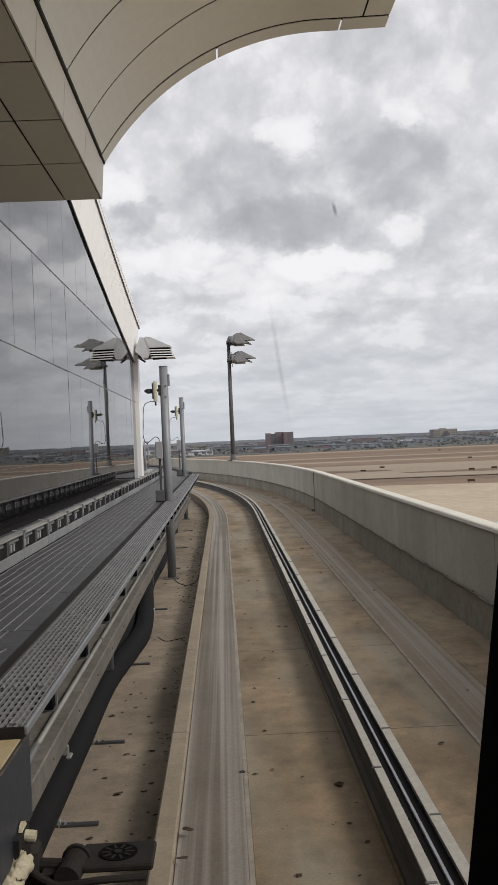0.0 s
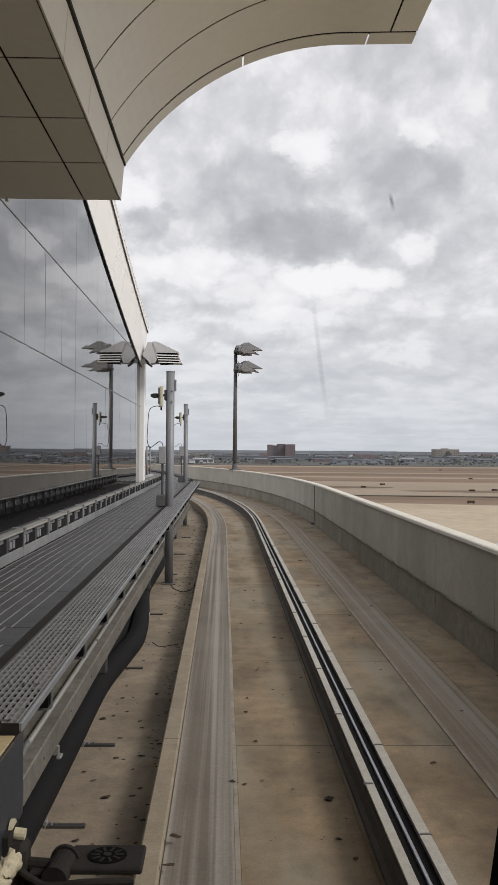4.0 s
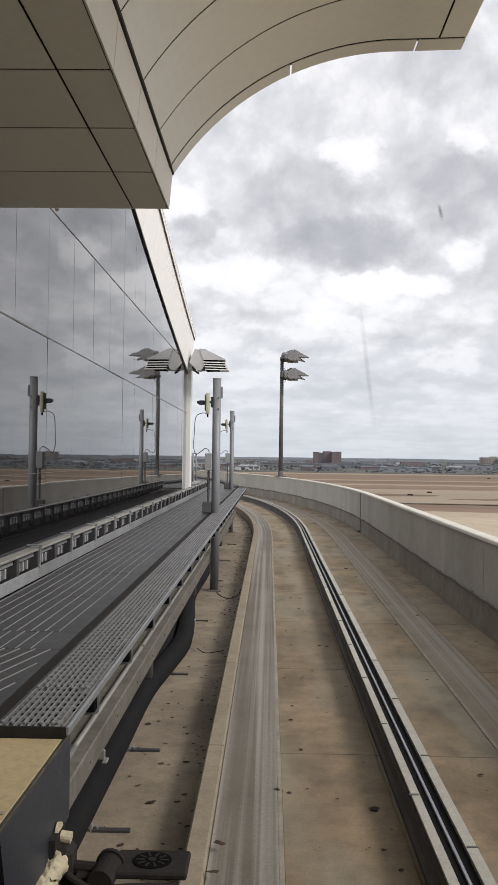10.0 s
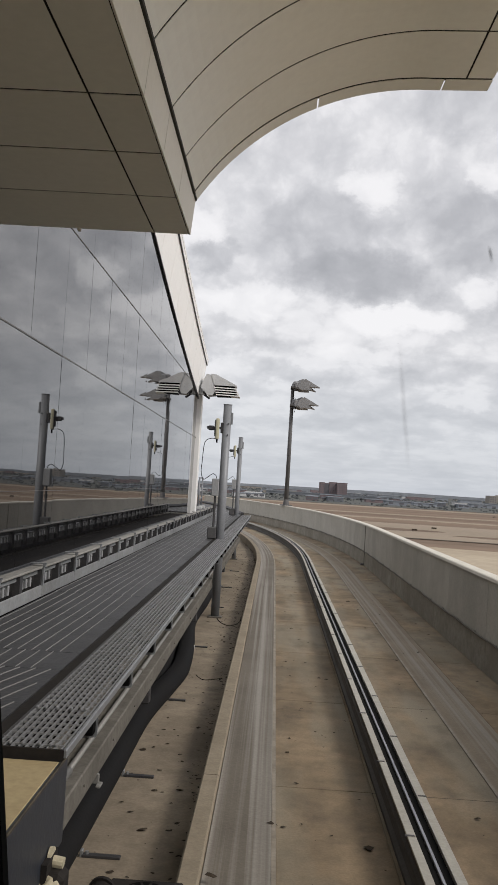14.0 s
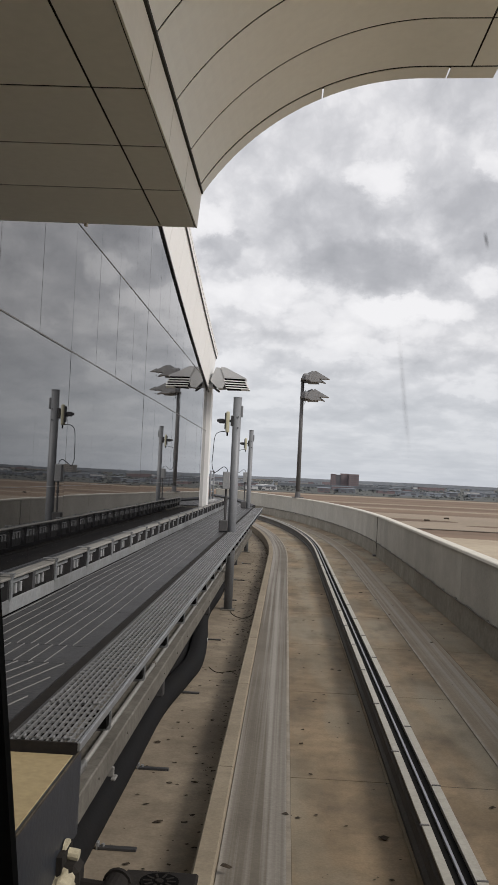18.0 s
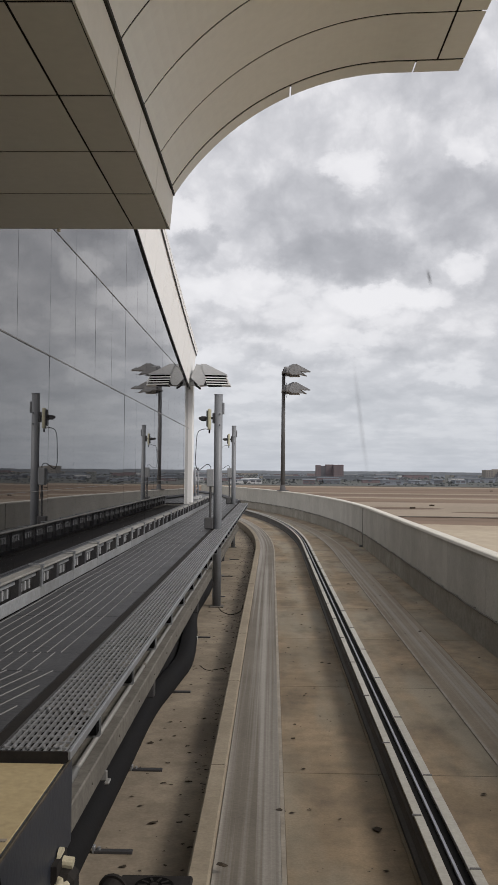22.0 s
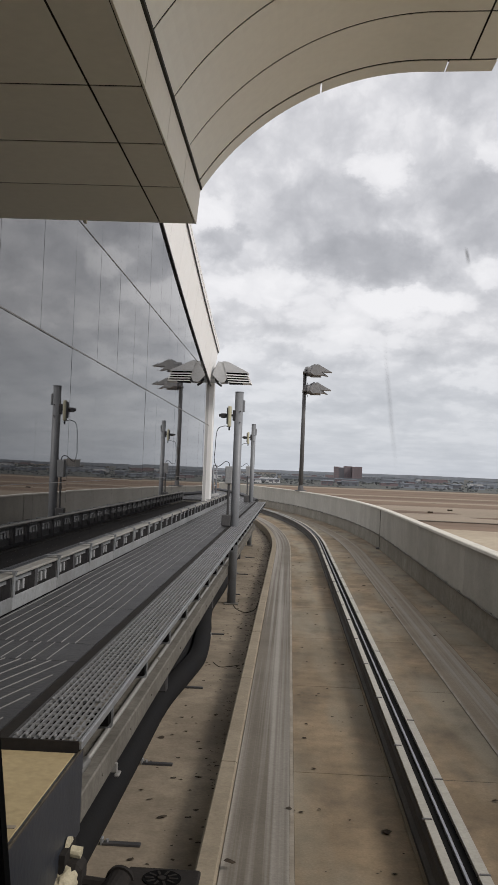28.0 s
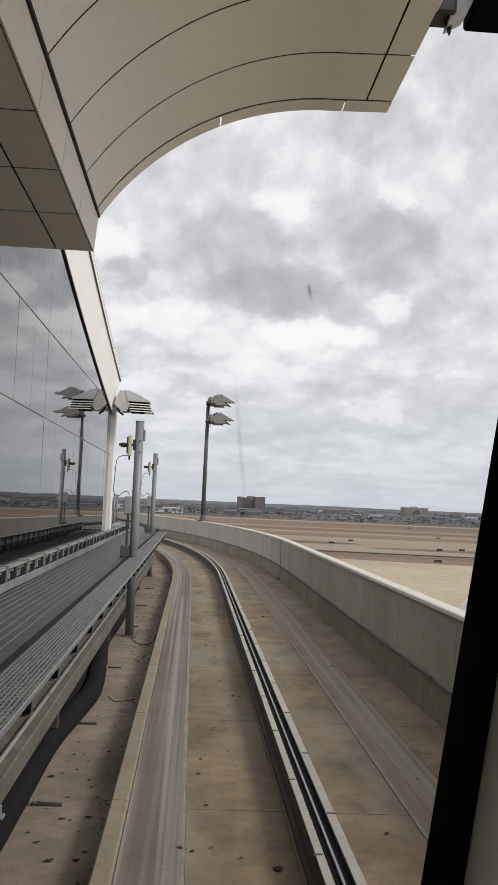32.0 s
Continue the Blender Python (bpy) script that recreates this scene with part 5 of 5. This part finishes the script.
        uvl = bm.loops.layers.uv.verify()
        rows = [(bm.verts.new((x - w, y, z)), bm.verts.new((x + w, y, z)), i / (len(pts) - 1)) for i, (x, z) in enumerate(pts)]
        for p, q in zip(rows, rows[1:]):
            f = bm.faces.new((p[0], p[1], q[1], q[0]))
            for lo, c in zip(f.loops, ((0, p[2]), (1, p[2]), (1, q[2]), (0, q[2]))):
                lo[uvl].uv = c
        ob = part("smear", bm, m, t, "faint dirt smear on the pane")
        ob.visible_shadow = False


def prism_xz(poly, ya, yb):
    return prism(poly, ya, yb, "y")


build_window()


def build_cabin():
    """Roof, sides, rear and floor of the vehicle round the viewer, with open side windows. All unseen, added to keep
    sun off the window trim.
    """
    x0, x1, y0, y1, z0, z1 = -0.72, 2.35, -3.2, 0.82, 1.0, 3.3
    for name, label, b in (
        ("ceiling_vehicle", "grey moulded vehicle ceiling", box(x0, x1, y0, y1, z1, z1 + 0.12)),
        ("floor_vehicle", "grey vehicle floor", box(x0, x1, y0, y1, z0 - 0.12, z0)),
        ("wall_vehicle_rear", "grey rear wall of the vehicle", box(x0, x1, y0 - 0.08, y0, z0, z1)),
        ("wall_vehicle_left", "grey side wall below the vehicle windows", box(x0, x0 + 0.08, y0, y1, z0, 1.75)),
        ("wall_vehicle_right", "grey side wall below the vehicle windows", box(x1 - 0.08, x1, y0, y1, z0, 1.75)),
        # unseen panels below the floor, added to darken the near guideway
        ("wall_vehicle_apron", "unseen lower front panel added to keep light off the guideway", box(x0, x1, y1 - 0.06, y1, 0.32, z0 - 0.121)),
        ("wall_vehicle_skirt_left", "unseen side skirt added to keep light off the guideway", box(x0, x0 + 0.04, y0, y1 - 0.061, 0.32, z0 - 0.121)),
        ("wall_vehicle_skirt_right", "unseen side skirt added to keep light off the guideway", box(x1 - 0.04, x1, y0, y1 - 0.061, 0.32, z0 - 0.121)),
        ("wall_vehicle_front", "grey front wall beside the vehicle window", box(1.0, x1, y1 - 0.08, y1, z0, z1)),
    ):
        tagged(part(name, b, M["trim"]), label, "vehicle wall", kind="structure")


build_cabin()


def build_underframe():
    t = thing("vehicle_underframe", "dark underframe and rubber tyres below the vehicle floor", "underframe")
    part("frame", box(0.1, 1.7, -3.0, 0.5, 0.62, 0.87, 0.02), M["dusty"], t)
    for y in (-2.3, -0.3):
        part("axle", rod((-0.12, y, 0.45), (1.90, y, 0.45), 0.06, n=12), M["dusty"], t)
        part("bearer", box(0.5, 1.3, y - 0.15, y + 0.15, 0.42, 0.63, 0.02), M["dusty"], t)
        for x in (-0.11, 1.90):
            part("tyre", rod((x - 0.13, y, 0.45), (x + 0.13, y, 0.45), 0.44, n=28), M["rubber"], t)


build_underframe()


# ---- far scenery on the airfield ----
GZ = -8.0


def block(t, name, x0, x1, y0, y1, h, m, label=""):
    return part(name, box(x0, x1, y0, y1, GZ - 0.2, GZ + h), M[m], t, label)


def window_grid(t, wall, x0, x1, y, h, nx, nz, m="far_dark"):
    w = (x1 - x0) / nx
    dz = (h - 2.0) / nz
    me = mesh_of(box(-w * 0.30, w * 0.30, -0.12, 0.05, 0, dz * 0.5), "window", M[m])
    for i in range(nx):
        for k in range(nz):
            share("window", me, wall, Matrix.Translation((x0 + w * (i + 0.5), y, GZ + 1.5 + dz * k)))


def build_hotel():
    t = thing("hotel_building", "tall reddish-brown brick hotel block far across the airfield", "building")
    d = 1500
    for x0, x1, dy, h in ((71.5, 79, 6, 19.6), (79, 87, 9, 18.6), (87, 99, 8, 20.8), (99, 106, -2, 20.2), (106, 115, 5, 20.4)):
        w = block(t, "wall", x0, x1, d + dy, d + 30, h, "far_dark" if x0 == 79 else "brick")
        window_grid(t, w, x0, x1, d + dy, h, 3, 6)
        part("parapet", box(x0 - 0.2, x1 + 0.2, d + dy - 0.3, d + 30, GZ + h, GZ + h + 0.6), M["brick"], w)


build_hotel()


def build_office():
    t = thing("office_building", "wide tan office block with a dark stepped glass centre", "building")
    d = 1500
    w = block(t, "wall", 338, 376, d, d + 30, 15.0, "far_tan")
    for k, (a, b) in enumerate(((0.5, 5.0), (4.5, 9.0), (8.0, 12.0))):
        part("glass_bay", box(350 + 2.5 * k, 366 - 2.5 * k, d - 1, d, GZ + a, GZ + b), M["far_dark"], w)
    window_grid(t, w, 338, 349, d, 15.0, 3, 4)
    window_grid(t, w, 367, 376, d, 15.0, 3, 4)
    part("roof_house", box(350, 360, d + 5, d + 15, GZ + 15, GZ + 16.4), M["far_tan"], w)


build_office()


def build_viaduct():
    t = thing("viaduct", "long pale blue-grey elevated roadway across the airfield edge", "viaduct")
    d = 1000
    part("deck", box(-8, 108, d, d + 12, GZ + 2.2, GZ + 4.4), M["hazed_grey"], t)
    part("parapet", box(-8, 108, d - 0.3, d, GZ + 4.0, GZ + 5.0), M["hazed_grey"], t)
    for k in range(9):
        part("pier", box(-4 + 13.5 * k, -1.5 + 13.5 * k, d + 3, d + 8, GZ - 0.2, GZ + 2.2), M["far_dark"], t)


build_viaduct()


def build_town():
    rnd = random.Random(5)
    for i in range(130):
        d = 740 + 1700 * rnd.random() ** 1.2
        az = rnd.uniform(-0.10, 0.52)
        x = math.tan(az) * d
        w, h = rnd.uniform(8, 45) * d / 1500, rnd.uniform(2.4, 5.5) * (d / 1500) ** 0.6
        m, label = rnd.choice((("far_tan", "low tan building beyond the airfield"), ("hazed_grey", "low grey building beyond the airfield"), ("far_white", "low pale building beyond the airfield"), ("brick", "low brick building beyond the airfield")))
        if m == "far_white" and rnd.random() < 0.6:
            m, label = "hazed_grey", "low grey building beyond the airfield"
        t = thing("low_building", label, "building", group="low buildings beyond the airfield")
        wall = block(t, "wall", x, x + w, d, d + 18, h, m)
        part("roof", box(x - 0.4, x + w + 0.4, d - 0.4, d + 18.4, GZ + h, GZ + h + 0.6), M["hazed_grey"], t)
        n = max(2, int(w / 9))
        me = mesh_of(box(-1.8, 1.8, -0.12, 0.05, 0, 1.4), "window", M["far_dark"])
        for k in range(n):
            share("window", me, wall, Matrix.Translation((x + w * (k + 0.5) / n, d, GZ + 1.2)))


build_town()


def build_trees():
    rnd = random.Random(3)
    verts, faces = [], []
    ico = bmesh.new()
    bmesh.ops.create_icosphere(ico, subdivisions=1, radius=1.0)
    base = [tuple(v.co) for v in ico.verts]
    tri = [tuple(v.index for v in f.verts) for f in ico.faces]
    ico.free()
    for i in range(2600):
        d = 700 + 2000 * rnd.random() ** 1.3
        az = rnd.uniform(-0.35, 0.60)
        x, h = math.tan(az) * d, rnd.uniform(1.2, 3.6) * (d / 1500) ** 0.6
        for q in range(2):
            n = len(verts)
            cx, cz, r = x + rnd.uniform(-4, 4), GZ + h * rnd.uniform(0.2, 0.6), h * rnd.uniform(0.25, 0.5)
            for v in base:
                k = rnd.uniform(0.7, 1.25)
                verts.append((cx + v[0] * r * k * 1.5, d + v[1] * r * k, cz + v[2] * r * k))
            faces += [tuple(n + j for j in f) for f in tri]
    me = bpy.data.meshes.new("far_trees")
    me.from_pydata(verts, [], faces)
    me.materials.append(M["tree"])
    tagged(new("far_trees", me), "scattered trees beyond the airfield, haze mixed into their dull colour", "trees", kind="stuff")
    # low wooded ridge at the skyline, its distance haze painted into the colour
    bm = bmesh.new()
    prev = None
    for i in range(261):
        a = radians(-60 + 120 * i / 260)
        z = 5.0 + 3.5 * noise.noise((i * 0.045, 1.3, 0)) + 2.0 * noise.noise((i * 0.4, 4.3, 0))
        p = (4200 * math.sin(a), 4200 * math.cos(a))
        q = (4600 * math.sin(a), 4600 * math.cos(a))
        cur = [bm.verts.new((*p, GZ - 2)), bm.verts.new((*p, z)), bm.verts.new((*q, z)), bm.verts.new((*q, GZ - 2))]
        if prev:
            for j in range(3):
                bm.faces.new((prev[j], prev[j + 1], cur[j + 1], cur[j]))
        prev = cur
    bmesh.ops.recalc_face_normals(bm, faces=bm.faces[:])
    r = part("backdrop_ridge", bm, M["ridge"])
    tagged(r, "wooded ridge along the skyline with blue-grey haze in its colour", "hills", kind="structure")


build_trees()


def build_jet():
    t = thing("airliner", "small white airliner parked far across the airfield", "airplane", at=Matrix.Translation((-20, 900, GZ)))
    part("fuselage", rod((-7, 0, 2.2), (6, 0, 2.2), 1.0, 0.9, 12), M["far_white"], t, smooth=True)
    part("nose", rod((-8.6, 0, 2.0), (-7, 0, 2.2), 0.3, 1.0, 12), M["far_white"], t)
    part("tail_cone", rod((6, 0, 2.2), (9, 0, 2.8), 0.9, 0.3, 12), M["far_white"], t)
    part("wing", prism([(-2, -0.5), (1.5, -0.5), (4.0, -9), (2.8, -9)], 1.6, 1.9, "z"), M["far_white"], t)
    part("wing", prism([(-2, 0.5), (1.5, 0.5), (4.0, 9), (2.8, 9)], 1.6, 1.9, "z"), M["far_white"], t)
    part("fin", prism([(5.6, 2.8), (8.4, 2.8), (9.4, 5.8), (8.0, 5.8)], -0.15, 0.15, "y"), M["hazed_grey"], t)
    for x, y in ((-5.5, 0), (1, -1.6), (1, 1.6)):
        part("wheel", rod((x, y - 0.2, 0.45), (x, y + 0.2, 0.45), 0.45, n=12), M["rubber"], t)
        part("strut", rod((x, y, 0.45), (x, y, 1.7), 0.15, n=8), M["hazed_grey"], t)


build_jet()


def build_parked_jet():
    """A parked jet on the apron, nose towards -x; only its tail shows over the parapet."""
    t = thing("parked_jet", "white jet with a high tailplane parked on the apron", "airplane", at=Matrix.Translation((13.35, 44.0, GZ)) @ Matrix.Rotation(radians(-16), 4, "Z"))
    part("fuselage", rod((-17, 0, 2.3), (-2.5, 0, 2.3), 1.25, 1.25, 20), M["white"], t, smooth=True)
    part("nose", rod((-20, 0, 1.9), (-17, 0, 2.3), 0.35, 1.25, 20), M["white"], t)
    part("tail_cone", rod((-2.5, 0, 2.3), (3.0, 0, 3.1), 1.25, 0.25, 20), M["white"], t)
    part("fin", prism([(-2.6, 3.3), (1.6, 3.3), (2.2, 6.5), (0.0, 6.5)], -0.14, 0.14, "y"), M["white"], t)
    for k in range(3):
        part("fin_stripe", prism([(-0.65 + 0.5 * k, 5.0), (-0.35 + 0.5 * k, 5.0), (-0.30 + 0.5 * k, 5.5)], -0.148, 0.148, "y"), M["mullion"], t, "dark marking on the fin")
    for sy in (-1, 1):
        part("tailplane", prism([(0.0, 0.1 * sy), (2.2, 0.1 * sy), (2.5, 3.1 * sy), (1.4, 3.1 * sy)], 6.43, 6.58, "z"), M["white"], t)
        part("wing", prism([(-10.5, 1.0 * sy), (-7.0, 1.0 * sy), (-5.6, 10.0 * sy), (-7.0, 10.0 * sy)], 1.5, 1.8, "z"), M["white"], t)
        part("engine", rod((-4.6, 2.0 * sy, 2.9), (-1.6, 2.0 * sy, 2.9), 0.62, 0.5, 16), M["white"], t, smooth=True)
        part("wheel", rod((-7.5, 1.6 * sy - 0.15, 0.45), (-7.5, 1.6 * sy + 0.15, 0.45), 0.45, n=14), M["rubber"], t)
        part("strut", rod((-7.5, 1.6 * sy, 0.45), (-7.5, 1.6 * sy, 1.7), 0.1, n=8), M["steel"], t)
    part("wheel", rod((-17, -0.12, 0.35), (-17, 0.12, 0.35), 0.35, n=14), M["rubber"], t)
    part("strut", rod((-17, 0, 0.35), (-17, 0, 1.4), 0.08, n=8), M["steel"], t)


build_parked_jet()


def build_field_signs():
    first = None
    for x, d, turn in ((64, 242, 0.1), (71, 246, -0.1), (49, 186, 0.2), (62, 187, -0.2), (39, 262, 0.05), (48, 284, 0.0), (92, 350, 0.1), (120, 520, 0.0)):
        m = Matrix.Translation((x, d, GZ)) @ Matrix.Rotation(turn, 4, "Z")
        if first is None:
            first = thing("airfield_sign", "low dark board on the airfield grass", "sign", group="boards on the airfield grass", at=m)
            part("board", box(-0.75, 0.75, -0.12, 0.12, 0.2, 0.62, 0.03), M["leaf"], first)
            for sx in (-0.6, 0.6):
                part("leg", box(sx - 0.06, sx + 0.06, -0.06, 0.06, -0.05, 0.2), M["steel_dark"], first)
        else:
            copy_thing(first, m)


build_field_signs()
